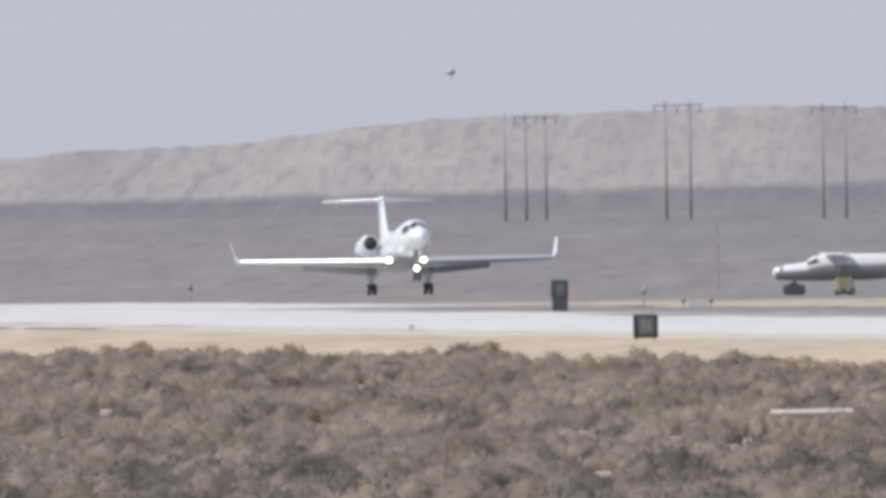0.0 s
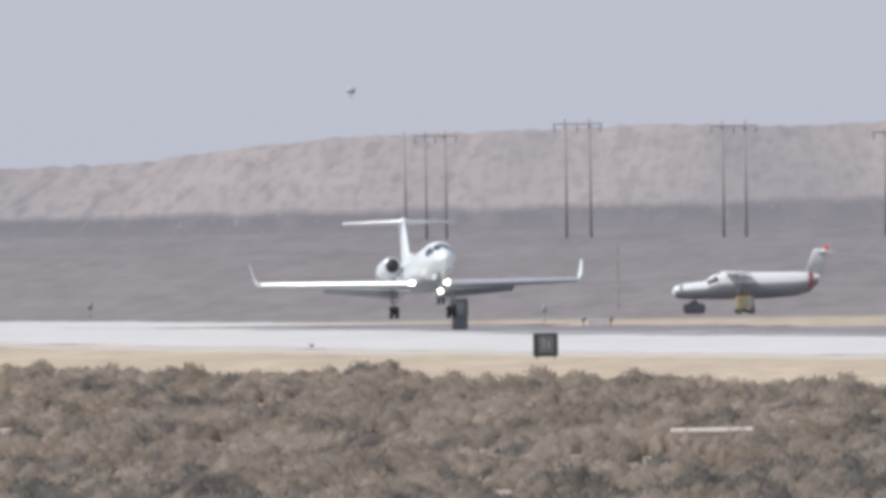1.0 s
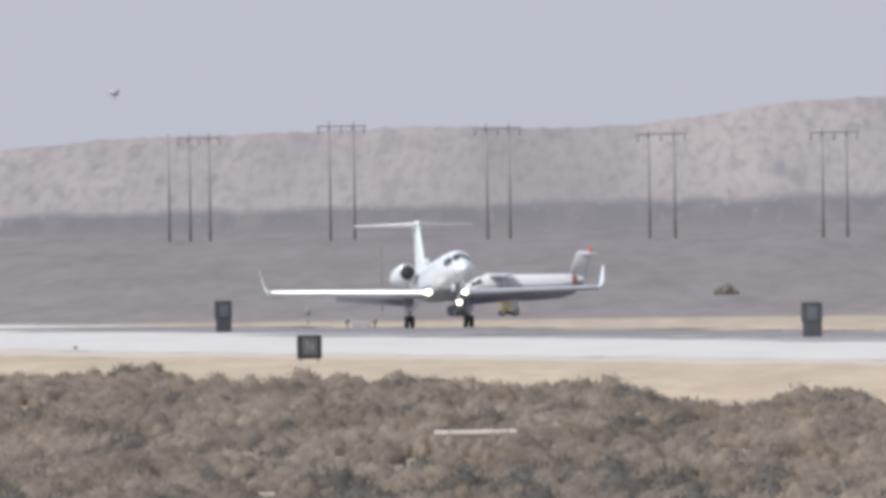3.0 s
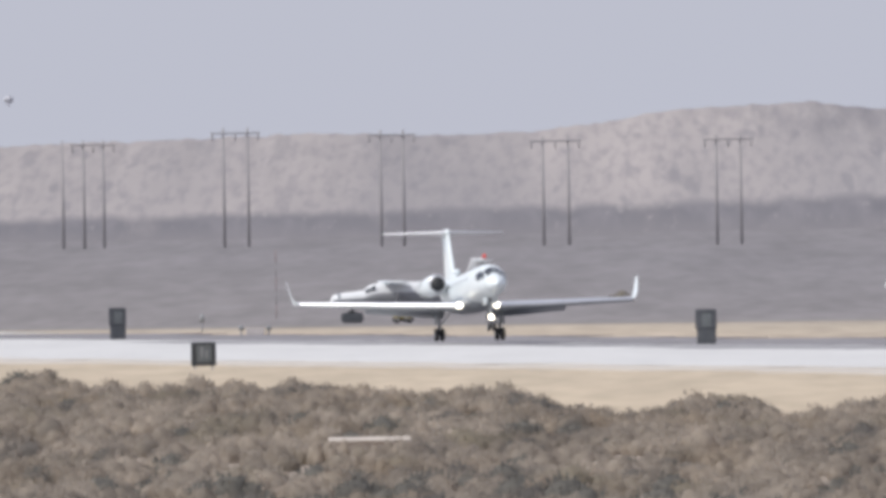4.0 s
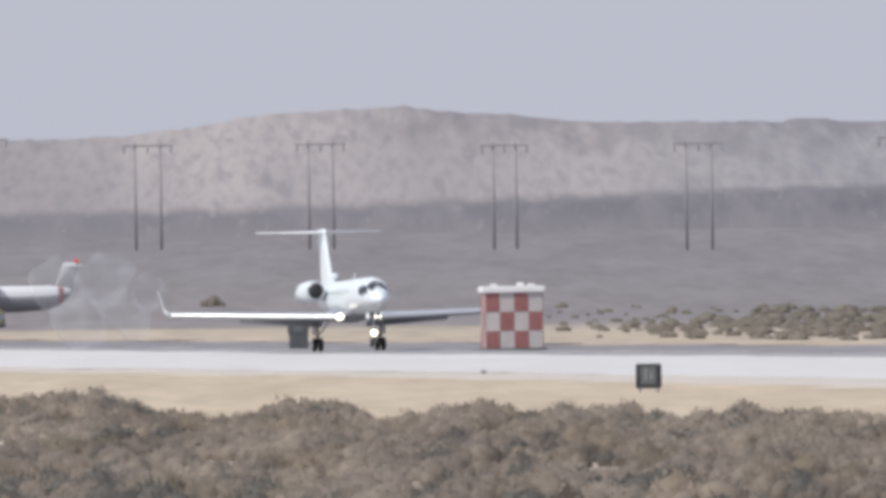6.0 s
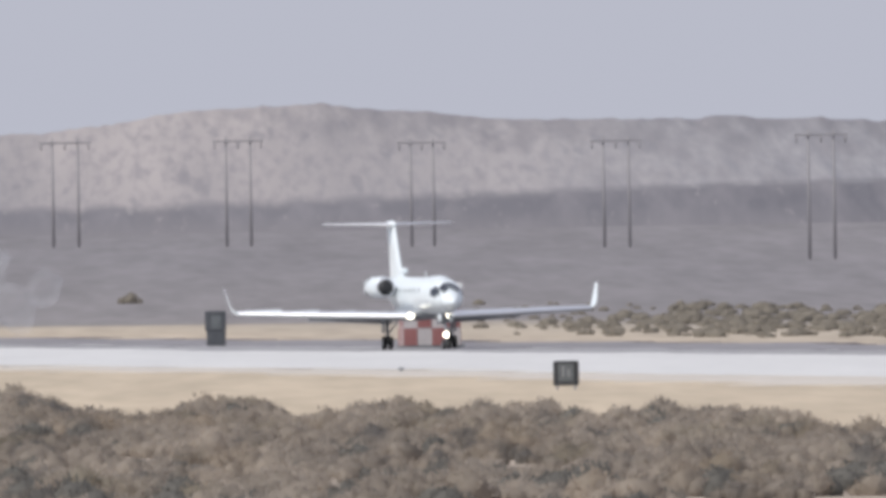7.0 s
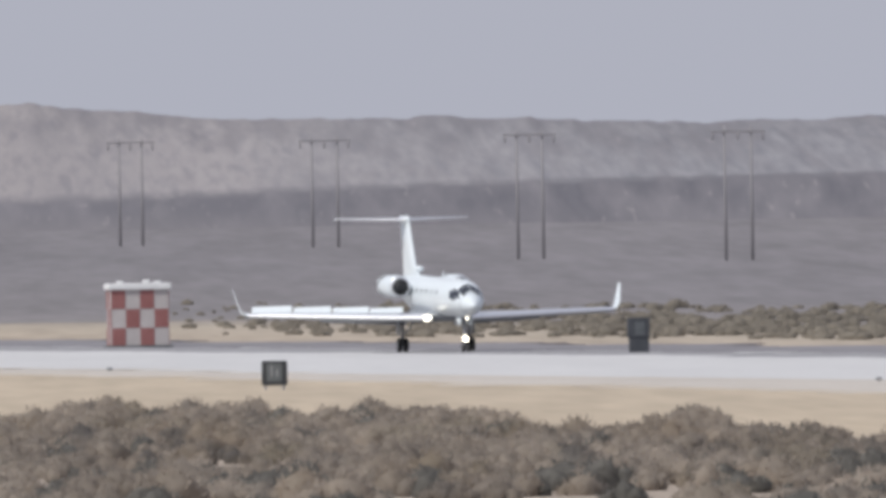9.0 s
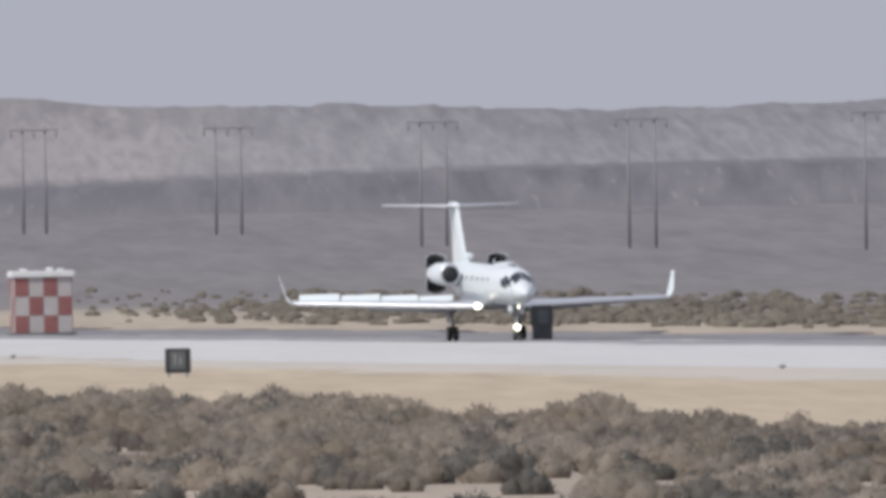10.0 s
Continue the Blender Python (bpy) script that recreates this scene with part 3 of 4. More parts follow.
# ---- runway-side things ----
def build_shed():
    """Checkered equipment shelter with a white roof."""
    shed = thing("equipment_shelter", "square red and white checkered shelter with a white roof", "shelter", pose(19.75, 2845, 0.0, 0, 0, 4))
    w, h = 3.75, 3.7
    core = part("body", box_bm(w, w, h, (0, 0, h / 2 + 0.1), 0.03), WHITEPAINT, shed, "faded white panel walls", False)
    n = 4
    rows = 3
    q, r = w / n, h / rows
    for side in range(4):
        turn = Matrix.Rotation(side * math.pi / 2, 4, "Z")
        for i in range(n):
            for j in range(rows):
                if (i + j) % 2 == 1:
                    continue
                bm = box_bm(q - 0.02, 0.03, r - 0.02, (-w / 2 + q * (i + 0.5), -w / 2 - 0.012, 0.1 + r * (j + 0.5)), 0.006)
                bmesh.ops.transform(bm, matrix=turn, verts=bm.verts)
                part("red_panel", bm, REDPAINT, shed, "faded red square panel", False)
    part("plinth", box_bm(w + 0.5, w + 0.5, 0.2, (0, 0, 0.1), 0.02), SIGNGREY, shed, "concrete plinth", False)
    roof = part("roof", box_bm(w + 0.35, w + 0.35, 0.42, (0, 0, h + 0.31), 0.07), ROOFWHITE, shed, "bright white flat roof", False)
    for x, y, z in ((-1.2, -0.6, 0.16), (0.5, -0.9, 0.22), (1.3, 0.2, 0.14)):
        part("roof_vent", box_bm(0.45, 0.45, z, (x, y, h + 0.52 + z / 2), 0.03), ROOFWHITE, roof, "", False)


def build_marker(name, label, x, y, size, m_rz, group):
    """Runway distance sign: a square box on two short legs, with a grey face."""
    b = thing(name, label, "runway sign", pose(x, y, 0, 0, 0, m_rz), group)
    w, h = size
    part("cabinet", box_bm(w, 0.42, h, (0, 0, 0.22 + h / 2), 0.05), BLACKSIGN, b, "black sign box", False)
    part("face", box_bm(w * 0.62, 0.02, h * 0.72, (0.02, -0.222, 0.22 + h * 0.52), 0.006), SIGNGREY, b, "grey sign face", False)
    for i, (bx, bz, bh) in enumerate(((-0.12, 0.58, 0.42), (0.16, 0.5, 0.3))):
        part("number_bar", box_bm(0.11, 0.015, h * bh, (bx, -0.24, 0.22 + h * bz), 0.004), CONCRETE_GREY, b, "grey worn number bar", False)
    for s in (-1, 1):
        part("frame_side", box_bm(0.07, 0.05, h * 0.9, (s * w * 0.43, -0.225, 0.22 + h / 2), 0.012), BLACKSIGN, b, "", False)
        part("leg", box_bm(0.09, 0.3, 0.24, (s * w * 0.36, 0, 0.12), 0.015), STRUT, b, "", False)
    return b


def build_far_sign(x, y, w, h, rz):
    """Tall dark sign on the far shoulder; its lower panel models the mirage reflection."""
    b = thing("far_runway_sign", "tall dark grey runway sign standing on the asphalt shoulder", "runway sign", pose(x, y, 0.03, 0, 0, rz), "far runway signs")
    part("upper_panel", box_bm(w, 0.35, h * 0.56, (0, 0, h * 0.70), 0.05), FARSIGN, b, "grey upper panel", False)
    part("mirage_panel", box_bm(w * 0.9, 0.3, h * 0.44, (0.03, 0.01, h * 0.22), 0.05), FARSIGN, b, "grey lower panel standing for the mirage reflection", False)
    part("face", box_bm(w * 0.45, 0.02, h * 0.36, (0.05, -0.186, h * 0.68), 0.006), SIGNGREY, b, "grey sign face", False)
    for s in (-1, 1):
        part("post", tube_bm((s * w * 0.4, 0.1, 0), (s * w * 0.4, 0.1, h * 0.95), 0.05, seg=10), STRUT, b)
    return b


build_shed()
build_marker("distance_marker", "small black square runway marker beside the tan verge", -25.3, 2680, (1.5, 1.45), 6, "runway distance markers")
build_marker("distance_marker", "small black square runway marker beside the tan verge", 23.1, 2300, (1.32, 1.3), -8, "runway distance markers")
build_far_sign(-36.3, 3186, 1.25, 2.35, 5)
build_far_sign(6.0, 2924, 1.4, 2.4, -4)
build_far_sign(48.6, 2645, 1.35, 2.2, 8)


def build_edge_light(x, y, h):
    b = thing("edge_light", "small grey runway edge light on a stake", "runway light", pose(x, y, 0.0), "runway edge lights")
    part("stake", tube_bm((0, 0, -0.05), (0, 0, h * 0.6), 0.07, seg=10), STRUT, b)
    part("housing", tube_bm((0, 0, h * 0.55), (0, 0, h), 0.2, 0.14, 12), CONCRETE_GREY, b, "grey lamp housing")


for x, y, h in ((-27.6, 3222, 0.8), (-25.6, 3225, 0.75), (-70.6, 3560, 1.5), (-31.5, 3330, 1.3), (15.8, 2518, 0.3), (54.1, 2268, 0.3), (-43.1, 2915, 0.3)):
    build_edge_light(x, y, h)


def build_slab():
    b = part("concrete_pad", box_bm(1.3, 3.0, 0.55, (0, 0, 0.27), 0.05), WHITEPAINT, None, "", False)
    b.matrix_world = pose(-26.6, 3225, 0)
    tagged(b, "low white concrete pad between the edge lights", "pad")


build_slab()


def build_parked():
    """White light aircraft parked beyond the runway, nose towards the left of the view."""
    p = thing("parked_airplane", "white single-engine airplane parked on the dry verge", "airplane", pose(-16.9, 3462, 0, 0, 0, 186))
    rings = []
    for x, zc, w, h in ((5.7, 1.75, 0.1, 0.1), (5.5, 1.75, 0.5, 0.45), (4.6, 1.78, 0.62, 0.62), (3.1, 1.85, 0.7, 0.70), (2.5, 2.05, 0.75, 0.95), (1.6, 2.15, 0.78, 1.05),
                        (-1.8, 2.15, 0.75, 1.03), (-4.2, 2.22, 0.65, 0.95), (-5.2, 2.35, 0.5, 0.75), (-5.9, 2.6, 0.2, 0.35), (-6.2, 2.75, 0.08, 0.12)):
        rings.append([(x, w * math.cos(t), zc + h * math.sin(t)) for t in [i * math.tau / 24 for i in range(24)]])
    body = part("fuselage", loft_bm(rings), DUSTYWHITE, p, "white fuselage")
    part("windscreen", loft_bm([[(x, w * math.cos(t), z + 0.33 * math.sin(t)) for t in [i * math.pi / 10 for i in range(11)]] for x, w, z in ((2.95, 0.62, 2.3), (2.2, 0.79, 2.65))]), DARKGLASS, body, "dark windscreen")
    # thin shell over the lower half; its grey paints the shaded underside
    lower = [[(x, (w + 0.012) * math.cos(t), zc + (h + 0.012) * math.sin(t)) for t in [math.pi * (0.94 + 1.12 * i / 16) for i in range(17)]]
             for x, zc, w, h in ((5.5, 1.75, 0.5, 0.45), (4.6, 1.78, 0.62, 0.62), (3.1, 1.85, 0.7, 0.70), (2.5, 2.05, 0.75, 0.95), (1.6, 2.15, 0.78, 1.05),
                                 (-1.8, 2.15, 0.75, 1.03), (-4.2, 2.22, 0.65, 0.95), (-5.2, 2.35, 0.5, 0.75), (-5.9, 2.6, 0.2, 0.35))]
    part("lower_shade_skin", loft_bm(lower, False), LOWERSHADE, body, "lower fuselage with its shade painted grey")
    part("cowling_band", loft_bm([[(x, r * math.cos(t), 1.76 + r * math.sin(t)) for t in [i * math.tau / 20 for i in range(20)]] for x, r in ((5.15, 0.60), (4.95, 0.62))], False), BELLY, body)
    for s in (1, -1):
        part("wing", loft_bm([wing_ring(s * y, x, z, c, 0.13) for y, x, z, c in ((0.5, 1.6, 3.12, 2.0), (6.6, 1.3, 3.2, 1.4))]), WHITE, p, "white high wing")
        part("tailplane", loft_bm([wing_ring(s * y, x, 4.75, c, 0.1) for y, x, c in ((0.05, -5.9, 1.3), (2.2, -6.2, 0.9))]), WHITE, p, "white tailplane")
        leg = part("main_gear_leg", tube_bm((-0.3, s * 0.6, 1.6), (-0.3, s * 1.25, 0.5), 0.07), STRUT, p)
        wheel(leg, "main_wheel", (-0.3, s * 1.3, 0.42), 0.42, 0.25)
        part("wing_strut", tube_bm((0.6, s * 0.7, 1.6), (0.4, s * 3.4, 3.1), 0.05), DUSTYWHITE, p)
    part("fin", loft_bm([wing_ring(0, x, z, c, 0.08, 90) for z, x, c in ((2.6, -4.7, 1.5), (4.75, -5.5, 1.2), (4.95, -5.6, 1.1))]), DUSTYWHITE, p, "white swept fin")
    part("tail_band", loft_bm([[(x, w * math.cos(t), z + h * math.sin(t)) for t in [i * math.tau / 24 for i in range(24)]] for x, z, w, h in ((-5.1, 2.335, 0.54, 0.80), (-5.3, 2.39, 0.49, 0.73), (-5.5, 2.46, 0.40, 0.60))], False), REDPAINT, p, "red band round the tail")
    part("beacon", tube_bm((-6.6, 0, 4.95), (-6.6, 0, 5.25), 0.17, 0.12, 12), REDLAMP, p, "lit red tail beacon")
    leg = part("nose_gear_leg", tube_bm((3.9, 0, 1.5), (4.0, 0, 0.5), 0.08), STRUT, p)
    wheel(leg, "nose_wheel", (4.0, 0, 0.5), 0.5, 0.8)
    part("wheel_chock", box_bm(1.7, 1.0, 0.8, (4.0, 0.1, 0.4), 0.12), FARSIGN, p, "dark wheel cover", False)


def build_cart():
    c = thing("ground_power_cart", "dull yellow boxy ground power cart beside the parked airplane", "cart", pose(-16.75, 3440, 0, 0, 0, 8))
    body = part("body", box_bm(1.25, 1.8, 1.05, (0, 0, 0.85), 0.08), YELLOW, c, "dull yellow steel body", False)
    part("louvre_panel", box_bm(0.5, 0.03, 0.7, (0.28, -0.91, 0.85), 0.01), BELLY, body, "dark louvred panel", False)
    part("louvre_panel", box_bm(0.22, 0.03, 0.8, (-0.45, -0.91, 0.85), 0.01), BELLY, body, "", False)
    part("tow_bar", tube_bm((0, -0.9, 0.4), (0.1, -1.9, 0.3), 0.05), STRUT, c)
    for x in (-0.5, 0.5):
        for y in (-0.6, 0.6):
            wheel(c, "wheel", (x, y, 0.25), 0.25, 0.16)


build_parked()
build_cart()


def build_red_pole(x, y, h):
    p = thing("marker_pole", "thin haze-paled red and white marker pole on the plain", "pole", pose(x, y, ground_height(x, y)))
    n = 5
    for i in range(n):
        part("pole_band", tube_bm((0, 0, h * i / n - 0.02), (0, 0, h * (i + 1) / n), 0.05, seg=10), PALEPOLE if i % 2 == 0 else POLE, p)


build_red_pole(-27.6, 3560, 5.6)


# ---- power line far behind the plain ----
def build_pole_frame(a0, a1, e_top, third=None):
    y = float(np.interp(a0, [-900, 300, 850, 1213, 2000], [4480, 4380, 4290, 4090, 3960]))
    f = 77448.0
    xs = [a / f * y for a in ([a0, a1] + ([third] if third is not None else []))]
    z0 = ground_height(0, y)
    top = 12 + e_top / f * y - z0
    mid = (xs[0] + xs[1]) / 2
    t = thing("power_pole", "dark wooden H-frame power line pole on the plain", "power pole", pose(mid, y, z0), "power line poles")
    for x in xs:
        part("pole", tube_bm((x - mid, 0, -0.3), (x - mid, 0, top), 0.15, 0.10, 10), POLE, t)
    half = abs(xs[1] - xs[0]) / 2
    part("crossarm", box_bm(half * 2 + 2.6, 0.16, 0.15, (0, -0.2, top * 0.955), 0.03), POLE, t, "wooden crossarm", False)
    for s in (-1, 0, 1):
        part("insulator", tube_bm((s * (half + 1.1), -0.2, top * 0.955 - 0.75), (s * (half + 1.1), -0.2, top * 0.955), 0.07, 0.1, 8), POLE, t)
    return t


build_pole_frame(-938, -903, 62, -975)
for a0, a1, e in ((-690, -647, 80), (-412, -372, 72), (-125, -80, 56), (182, 225, 54), (509, 549, 46), (850, 895, 44), (1213, 1258, 50), (1581, 1628, 50), (2000, 2046, 56)):
    build_pole_frame(a0, a1, e)


def build_balloon():
    y = 4400.0
    x, z = -1068 / 77448 * y, 12 + 137 / 77448 * y
    b = thing("balloon", "tiny grey balloon hanging in the hazy sky", "balloon", pose(x, y, z))
    part("envelope", lathe_bm([(-0.55, 0.03), (-0.45, 0.22), (-0.1, 0.4), (0.25, 0.36), (0.42, 0.15), (0.46, 0.02)], (0, 0, 0), 18), HAZEGREY, b, "pale grey envelope")
    part("basket", box_bm(0.25, 0.22, 0.2, (0, 0, -0.62), 0.03), HAZEGREY, b, "", False)


build_balloon()


# ---- scrub ----
def lump_points(level):
    bm = bmesh.new()
    bmesh.ops.create_icosphere(bm, subdivisions=level, radius=1)
    v = np.array([tuple(p.co) for p in bm.verts])
    f = np.array([[q.index for q in face.verts] for face in bm.faces])
    bm.free()
    return v, f


LUMP = lump_points(2)


def bush_template(rng, sprays, flat, count=3):
    """Unit bush: low mounds of twigs inside a haze of small blades that frays the outline."""
    v, f = [], []
    lumps = [(0.0, 0.0, 0.10 * flat, 0.62)]
    for i in range(count):
        t = rng.uniform(0, math.tau)
        lumps.append((0.62 * math.cos(t), 0.5 * math.sin(t), rng.uniform(0.0, 0.22) * flat, rng.uniform(0.28, 0.45)))
    for lx, ly, lz, lr in lumps:
        seed = rng.uniform(0, 50)
        base = len(v)
        for p in LUMP[0]:
            k = lr * 0.86 * (1 + 0.35 * noise.noise((p[0] * 1.8 + seed, p[1] * 1.8, p[2] * 1.8)))
            v.append((lx + p[0] * k, ly + p[1] * k, max(-0.06, lz + p[2] * k * flat)))
        f += [tuple(base + i2 for i2 in tri) for tri in LUMP[1]]
    area = np.array([q[3] ** 2 for q in lumps])
    for which in rng.choice(len(lumps), sprays, p=area / area.sum()):
        lx, ly, lz, lr = lumps[which]
        t, u = rng.uniform(0, math.tau), rng.uniform(-0.1, 1)
        q = math.sqrt(1 - u * u)
        nrm = np.array((q * math.cos(t), q * math.sin(t), u))
        c = np.array((lx, ly, lz)) + nrm * lr * rng.uniform(0.72, 1.0) * np.array((1, 1, flat))
        if c[2] < 0.02:
            continue
        d = nrm + np.array((0, 0, 0.5)) + rng.normal(0, 0.45, 3)
        d /= np.linalg.norm(d)
        e = np.cross(d, rng.normal(0, 1, 3))
        e /= np.linalg.norm(e)
        w, h = rng.uniform(0.018, 0.042), rng.uniform(0.09, 0.20)
        base = len(v)
        v += [tuple(c - e * w), tuple(c + e * w), tuple(c + d * h)]
        f.append((base, base + 1, base + 2))
    return np.array(v, float), np.array(f, int)


def scatter(name, spots, templates, material, label):
    """Joins many bushes into one mesh: spots are (x, y, z, radius, height, turn, kind)."""
    allv, allf, off = [], [], 0
    for x, y, z, r, h, t, k in spots:
        v, f = templates[k]
        c, s = math.cos(t), math.sin(t)
        q = np.empty_like(v)
        q[:, 0] = x + r * (v[:, 0] * c - v[:, 1] * s)
        q[:, 1] = y + r * (v[:, 0] * s + v[:, 1] * c)
        q[:, 2] = z + h * v[:, 2]
        allv.append(q)
        allf.append(f + off)
        off += len(v)
    V, T = np.concatenate(allv), np.concatenate(allf)
    me = bpy.data.meshes.new(name)
    me.vertices.add(len(V))
    me.vertices.foreach_set("co", V.ravel())
    me.loops.add(len(T) * 3)
    me.loops.foreach_set("vertex_index", T.ravel().astype(np.int32))
    me.polygons.add(len(T))
    me.polygons.foreach_set("loop_start", np.arange(0, len(T) * 3, 3, dtype=np.int32))
    me.polygons.foreach_set("loop_total", np.full(len(T), 3, dtype=np.int32))
    me.materials.append(material)
    me.polygons.foreach_set("use_smooth", np.ones(len(T), dtype=bool))
    me.update()
    me.validate()
    return tagged(new(name, me), label, "shrubs", kind="stuff")


def build_headwall():
    w = thing("culvert_headwall", "low pale concrete culvert wall among the sagebrush", "wall", pose(-10.6, 1796, 0, 0, 0, 3))
    part("wall", box_bm(3.6, 0.4, 0.9, (0.4, 0, 0.45), 0.05), TANWALL, w, "weathered pale concrete wall", False)
    # added slab, tilted to catch sun and brighten the top of the wall
    part("sun_slab", box_bm(3.4, 0.45, 0.1, (0.4, -0.2, 0.97), 0.03, Matrix.Rotation(radians(20), 4, "X")), TANWALL, w, "pale slab added at a tilt to catch the sun", False)


build_headwall()

RNG = np.random.default_rng(4)
TEMPLATES = [bush_template(RNG, 310, f, 3) for f in (0.95, 0.8, 1.1, 0.9, 0.75, 1.15, 1.0, 0.85)]
OUTER_TEMPLATES = [bush_template(RNG, 40, f, 1) for f in (0.9, 1.0)]
FAR_TEMPLATES = [bush_template(RNG, 120, f, 2) for f in (0.8, 1.0, 0.7)]


FIELD_EDGE = [  # bearing in milliradians, how far out the scrub reaches
    (-27, 2540), (-22.5, 2490), (-21.2, 2590), (-19.6, 2510), (-16.5, 2460), (-15.5, 2415), (-13.2, 2490), (-12, 2345), (-10.4, 2325), (-8.6, 2385), (-8, 2290), (-6.9, 2375),
    (-5.7, 2250), (-4.4, 2225), (-3.5, 2288), (-1.7, 2200), (-1.3, 2070), (0.8, 2050), (2, 2130), (2.9, 2154), (3.4, 2062), (4.5, 2010), (6.2, 2110), (7.2, 2030), (9.2, 2060),
    (10.5, 1965), (13.3, 2010), (14.4, 1973), (16.3, 1853), (17, 1894), (17.7, 1830), (19.7, 1920), (20.8, 1810), (22.6, 1840), (23.4, 1743), (27, 1760)]


def field_edge(bearing):
    return float(np.interp(1000 * bearing, [p[0] for p in FIELD_EDGE], [p[1] for p in FIELD_EDGE]))


def near_scrub():
    spots, dark = [], []
    tries = 0
    while len(spots) + len(dark) < 3700 and tries < 60000:
        tries += 1
        y = math.sqrt(RNG.uniform(1300 ** 2, 2680 ** 2))
        x = y * RNG.uniform(-0.0275, 0.0275)
        edge = field_edge(x / y)
        if y > edge:
            continue
        if abs(x + 10.6) < 4 and 1794 < y < 1798:
            continue
        dens = 0.66 + 0.8 * noise.noise((x * 0.10, y * 0.012, 4)) + (0.6 if y > edge - 110 else 0)
        open_soil = max(0.0, min(1.0, (1550 - y) / 45)) * max(0.0, min(1.0, (x + 5) / 10))
        dens -= open_soil * (0.36 + 0.8 * max(0.0, noise.noise((x * 0.35, y * 0.02, 8)) + 0.15))
        if RNG.random() > dens:
            continue
        r = RNG.uniform(0.65, 1.5) * (1 + 0.35 * noise.noise((x * 0.2, y * 0.05, 9))) * (1.15 if y < 1620 else 1)
        share = 0.03 + 0.38 * max(0.0, min(1.0, (1690 - y) / 110)) * max(0.0, min(1.0, 0.7 + 1.6 * noise.noise((x * 0.22, y * 0.02, 14))))
        (dark if RNG.random() < share else spots).append((x, y, 0, r, (0.58 + 0.58 * r) * RNG.uniform(0.8, 1.15), RNG.uniform(0, 6.28), int(RNG.integers(8))))
    for i in range(9):
        spots.append((-13.0 + 0.6 * i, 1791 + RNG.uniform(-3, 1), 0, RNG.uniform(0.6, 0.85), RNG.uniform(1.2, 1.4), RNG.uniform(0, 6.28), int(RNG.integers(8))))
    scatter("sagebrush", spots, TEMPLATES, SHRUB, "dense grey-brown sagebrush covering the desert floor")
    scatter("dark_scrub", dark, TEMPLATES, DARKSHRUB, "dark blue-grey bushes scattered among the sagebrush")


def far_scrub():
    spots = []
    for _ in range(3300):
        y = RNG.uniform(2500, 3700)
        x = y * RNG.uniform(0.007, 0.034)
        rel = Vector((x, y, 0)) - ORIGIN
        along, across = rel.dot(AHEAD), rel.dot(NEAR)
        if across > -40 - 14 * RNG.random() or across < -150 or x / y < 0.0075 + 0.005 * RNG.random():
            continue
        near = across > -110
        if not near and RNG.random() > 0.5:
            continue
        r = (0.45 + 1.0 * RNG.random() ** 2.2 + (0.1 if near else 0)) * min(1.0, 0.5 + max(0.0, x / y - 0.0075) * 90)
        spots.append((x, y, ground_height(x, y), r, 0.2 + r * RNG.uniform(0.4, 0.7), RNG.uniform(0, 6.28), int(RNG.integers(3))))
    scatter("far_scrub", spots, FAR_TEMPLATES, FARSHRUB, "sparse dusty shrubs beyond the runway")


def outer_scrub():
    """The same scrub carried on around the field, thinner, between the camera and the hills."""
    spots = []
    while len(spots) < 1300:
        x, y = RNG.uniform(-190, 190), RNG.uniform(250, 2900)
        rel = Vector((x, y, 0)) - ORIGIN
        if abs(x) < 0.0275 * y and y > 1150 or rel.dot(NEAR) < 160:
            continue
        r = RNG.uniform(0.6, 1.4)
        spots.append((x, y, 0, r, (0.5 + 0.5 * r) * RNG.uniform(0.8, 1.1), RNG.uniform(0, 6.28), int(RNG.integers(2))))
    scatter("outer_scrub", spots, OUTER_TEMPLATES, SHRUB, "grey-brown sagebrush spreading over the open desert")


near_scrub()
far_scrub()
outer_scrub()

# larger shrubs standing out along the edge of the field: x, y, radius, height
SHRUBS = [(-4.3, 2065, 1.07, 1.35),
          (-9.4, 2090, 0.97, 1.25),
          (-14.8, 2142, 1.66, 1.4),
          (-18.4, 2163, 1.26, 1.3),
          (5.0, 1994, 2.45, 1.2),
          (12.2, 1972, 0.89, 1.2),
          (12.5, 2011, 0.78, 1.35),
          (25.6, 1931, 1.5, 1.25),
          (30.7, 1830, 1.06, 1.3),
          (35.4, 1815, 0.75, 1.4),
          (39.3, 1771, 0.69, 1.35),
          (18.0, 1964, 1.14, 1.2),
          (-52.4, 2500, 1.78, 1.35),
          (-31.3, 2346, 1.67, 1.25),
          (-15.1, 2187, 1.41, 1.35),
          (5.2, 2049, 2.38, 1.25),
          (12.6, 1996, 0.85, 1.4),
          (26.1, 1920, 1.61, 1.2),
          (0.5, 3690, 1.25, 1.1)]


def build_shrub(i, x, y, r, h):
    v, f = TEMPLATES[i % len(TEMPLATES)]
    top = v[:, 2].max()
    reach = max(abs(v[:, 0]).max(), abs(v[:, 1]).max())
    pts = [(p[0] / reach * r, p[1] / reach * min(r, 1.2), p[2] / top * h) for p in v]
    ob = mesh_object("desert_shrub", pts, [tuple(int(k) for k in t) for t in f], SHRUB if y < 3000 else FARSHRUB, True)
    ob.matrix_world = pose(x, y, ground_height(x, y))
    tagged(ob, "rounded grey-brown desert shrub at the edge of the scrub" if y < 3000 else "lone dusty shrub on the open plain", "shrub", "edge shrubs" if y < 3000 else "")


for i, row in enumerate(SHRUBS):
    build_shrub(i, *row)


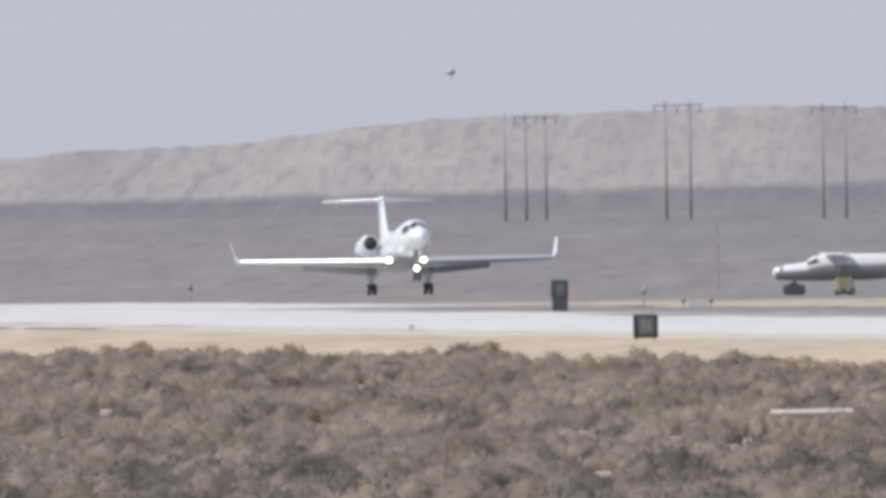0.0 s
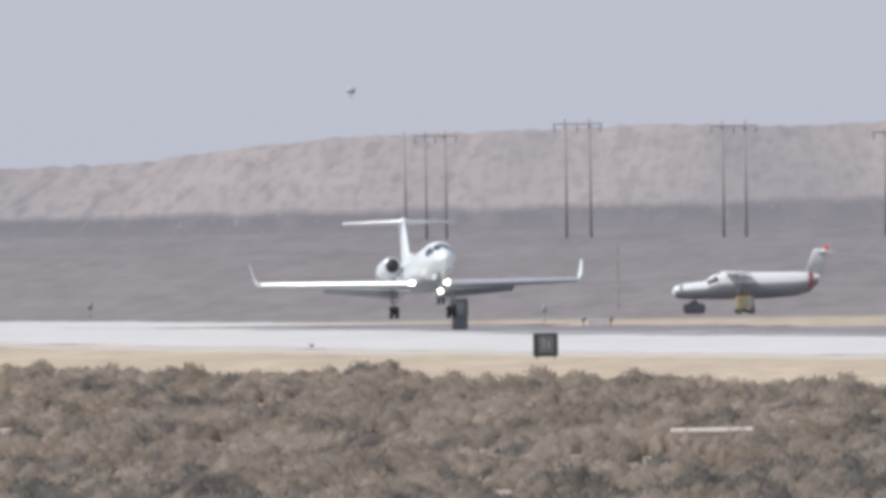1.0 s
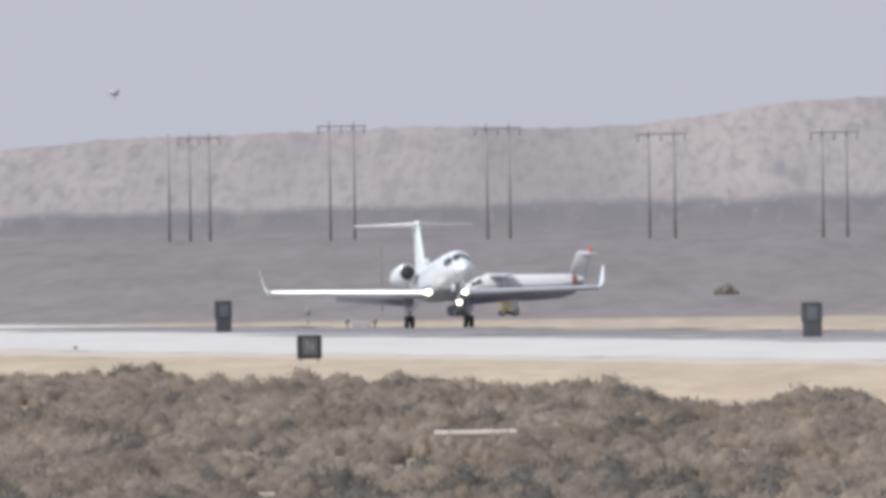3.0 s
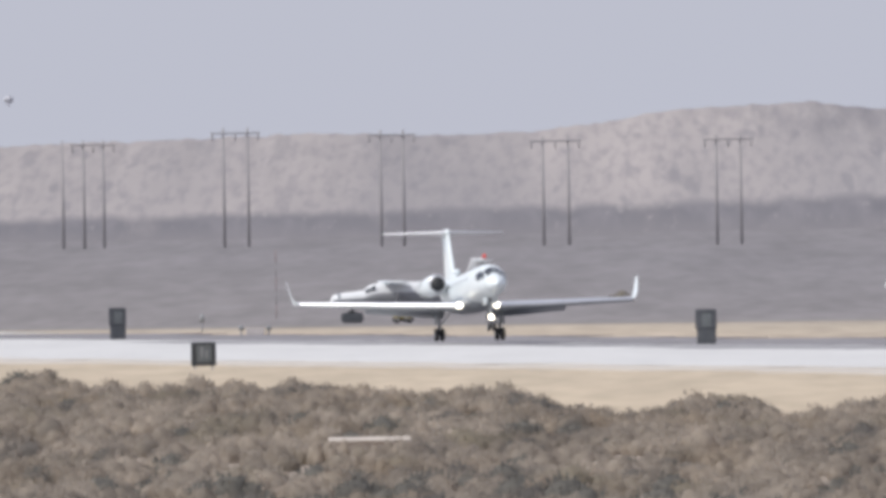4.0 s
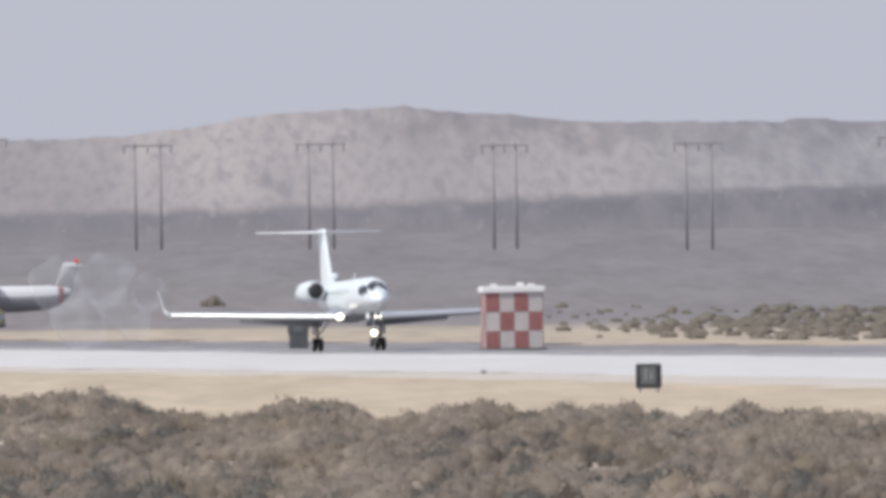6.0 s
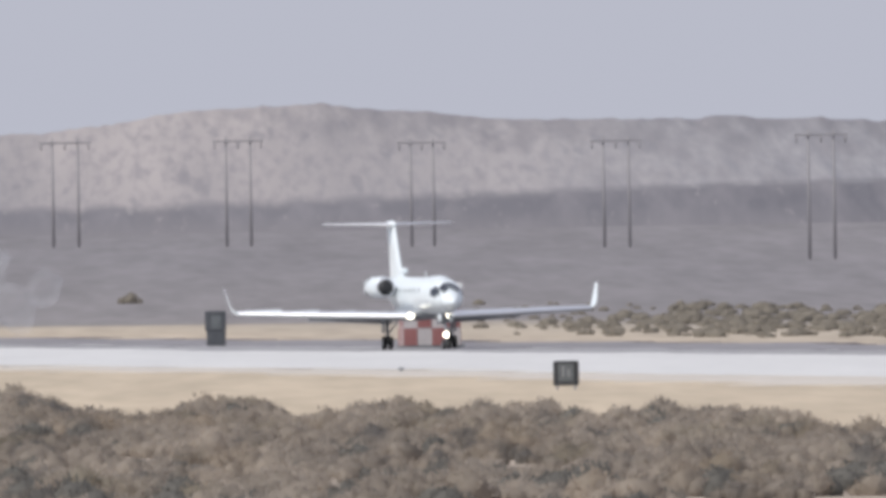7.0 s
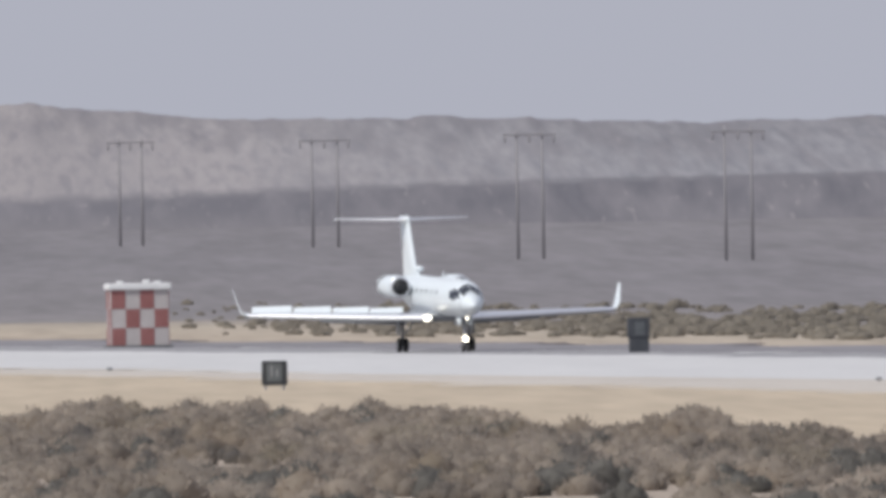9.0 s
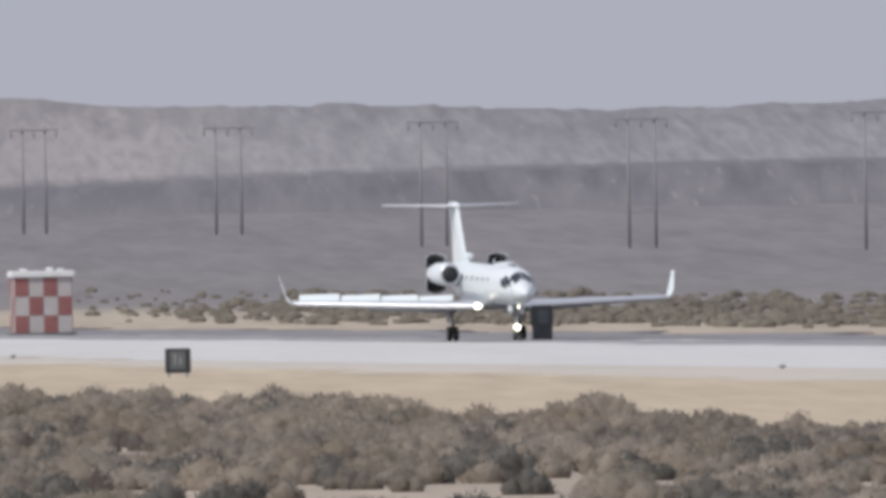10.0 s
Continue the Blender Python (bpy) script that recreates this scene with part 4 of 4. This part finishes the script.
def smoke_material():
    m = bpy.data.materials.new("thin_tyre_smoke")
    m.use_nodes = True
    n, l = m.node_tree.nodes, m.node_tree.links
    out = n["Material Output"]
    n.remove(n["Principled BSDF"])
    tr, df, mx = n.new("ShaderNodeBsdfTransparent"), n.new("ShaderNodeBsdfDiffuse"), n.new("ShaderNodeMixShader")
    df.inputs[0].default_value = (0.75, 0.77, 0.82, 1)
    co, tx, mr = n.new("ShaderNodeTexCoord"), n.new("ShaderNodeTexNoise"), n.new("ShaderNodeMapRange")
    tx.inputs["Scale"].default_value = 0.5
    l.new(co.outputs["Object"], tx.inputs["Vector"])
    mr.inputs[1].default_value, mr.inputs[2].default_value, mr.inputs[3].default_value, mr.inputs[4].default_value = 0.25, 0.8, 0.0, 0.13
    l.new(tx.outputs[0], mr.inputs[0])
    l.new(mr.outputs[0], mx.inputs[0])
    l.new(tr.outputs[0], mx.inputs[1])
    l.new(df.outputs[0], mx.inputs[2])
    l.new(mx.outputs[0], out.inputs["Surface"])
    return m


def build_smoke():
    """Puffs of tyre smoke that rise from the touchdown spot and drift off."""
    cloud = thing("tyre_smoke", "thin pale tyre smoke drifting over the touchdown spot", "smoke", pose(*on_line(-262, 0)))
    mat = smoke_material()
    rng = np.random.default_rng(9)
    made = []
    for i in range(5):
        r = rng.uniform(1.3, 1.9)
        bm = bmesh.new()
        bmesh.ops.create_icosphere(bm, subdivisions=3, radius=r)
        for v in bm.verts:
            v.co *= 1 + 0.5 * noise.noise(v.co * 0.7 + Vector((i * 7.0, 0, 0)))
        puff = part("puff", bm, mat, cloud)
        made.append((puff, -2.2 + 1.15 * i, rng.uniform(-3, 3), (4.2, 1.9, 4.6, 2.2, 3.6)[i], rng.uniform(-0.15, 0.2), r))
    return made


SMOKE = build_smoke()


def motions():
    walk(JET, [(t, jet_pose(s, h, p, y)) for t, s, h, p, y in JET_PATH])
    for wing, s in WINGS:
        def bent(a):
            return pose(0, s * 1.0, 2.12) @ pose(0, 0, 0, s * a) @ pose(0, -s * 1.0, -2.12)
        walk(wing, [(0, bent(0.5)), (4.4, bent(0.4)), (5.5, bent(-0.2)), (7.2, bent(-1.3)), (8.5, bent(-1.6)), (10, bent(-1.6))])
    for sp, x, y, z, w in SPOILERS:
        rest = pose(x, y, z, 0, 0, w)
        low, mid, up = (rest @ pose(0, 0, 0, 0, a, 0) for a in ((8, 30, 60) if y < 0 else (1, 3, 5)))
        walk(sp, [(0, rest), (4.9, rest), (6.4, low), (7.4, mid), (8.6, up), (10, up)])
    for door, x, y, z, s in REVERSERS:
        shut = pose(x, y, z)
        wide = shut @ pose(0, 0, 0, 0, s * 60, 0)
        walk(door, [(0, shut), (9.2, shut), (9.45, shut @ pose(0, 0, 0, 0, s * 48, 0)), (9.75, wide), (10, wide)])
    for puff, x, y, z, lag, r in SMOKE:
        under = pose(x * 0.3, y * 0.3, -r * 1.6 - 0.4)
        walk(puff, [(0, under), (4.55 + lag, under), (4.95 + lag, pose(x * 0.6, y * 0.6, z * 0.35, 0, 0, 15)), (5.5, pose(x, y, z, 0, 0, 30)),
                    (6.2, pose(x * 1.4 - 1.6, y * 1.3, z * 1.08, 0, 0, 45)), (10, pose(x * 2.6 - 9, y * 2, z * 1.5, 0, 0, 80))])


motions()
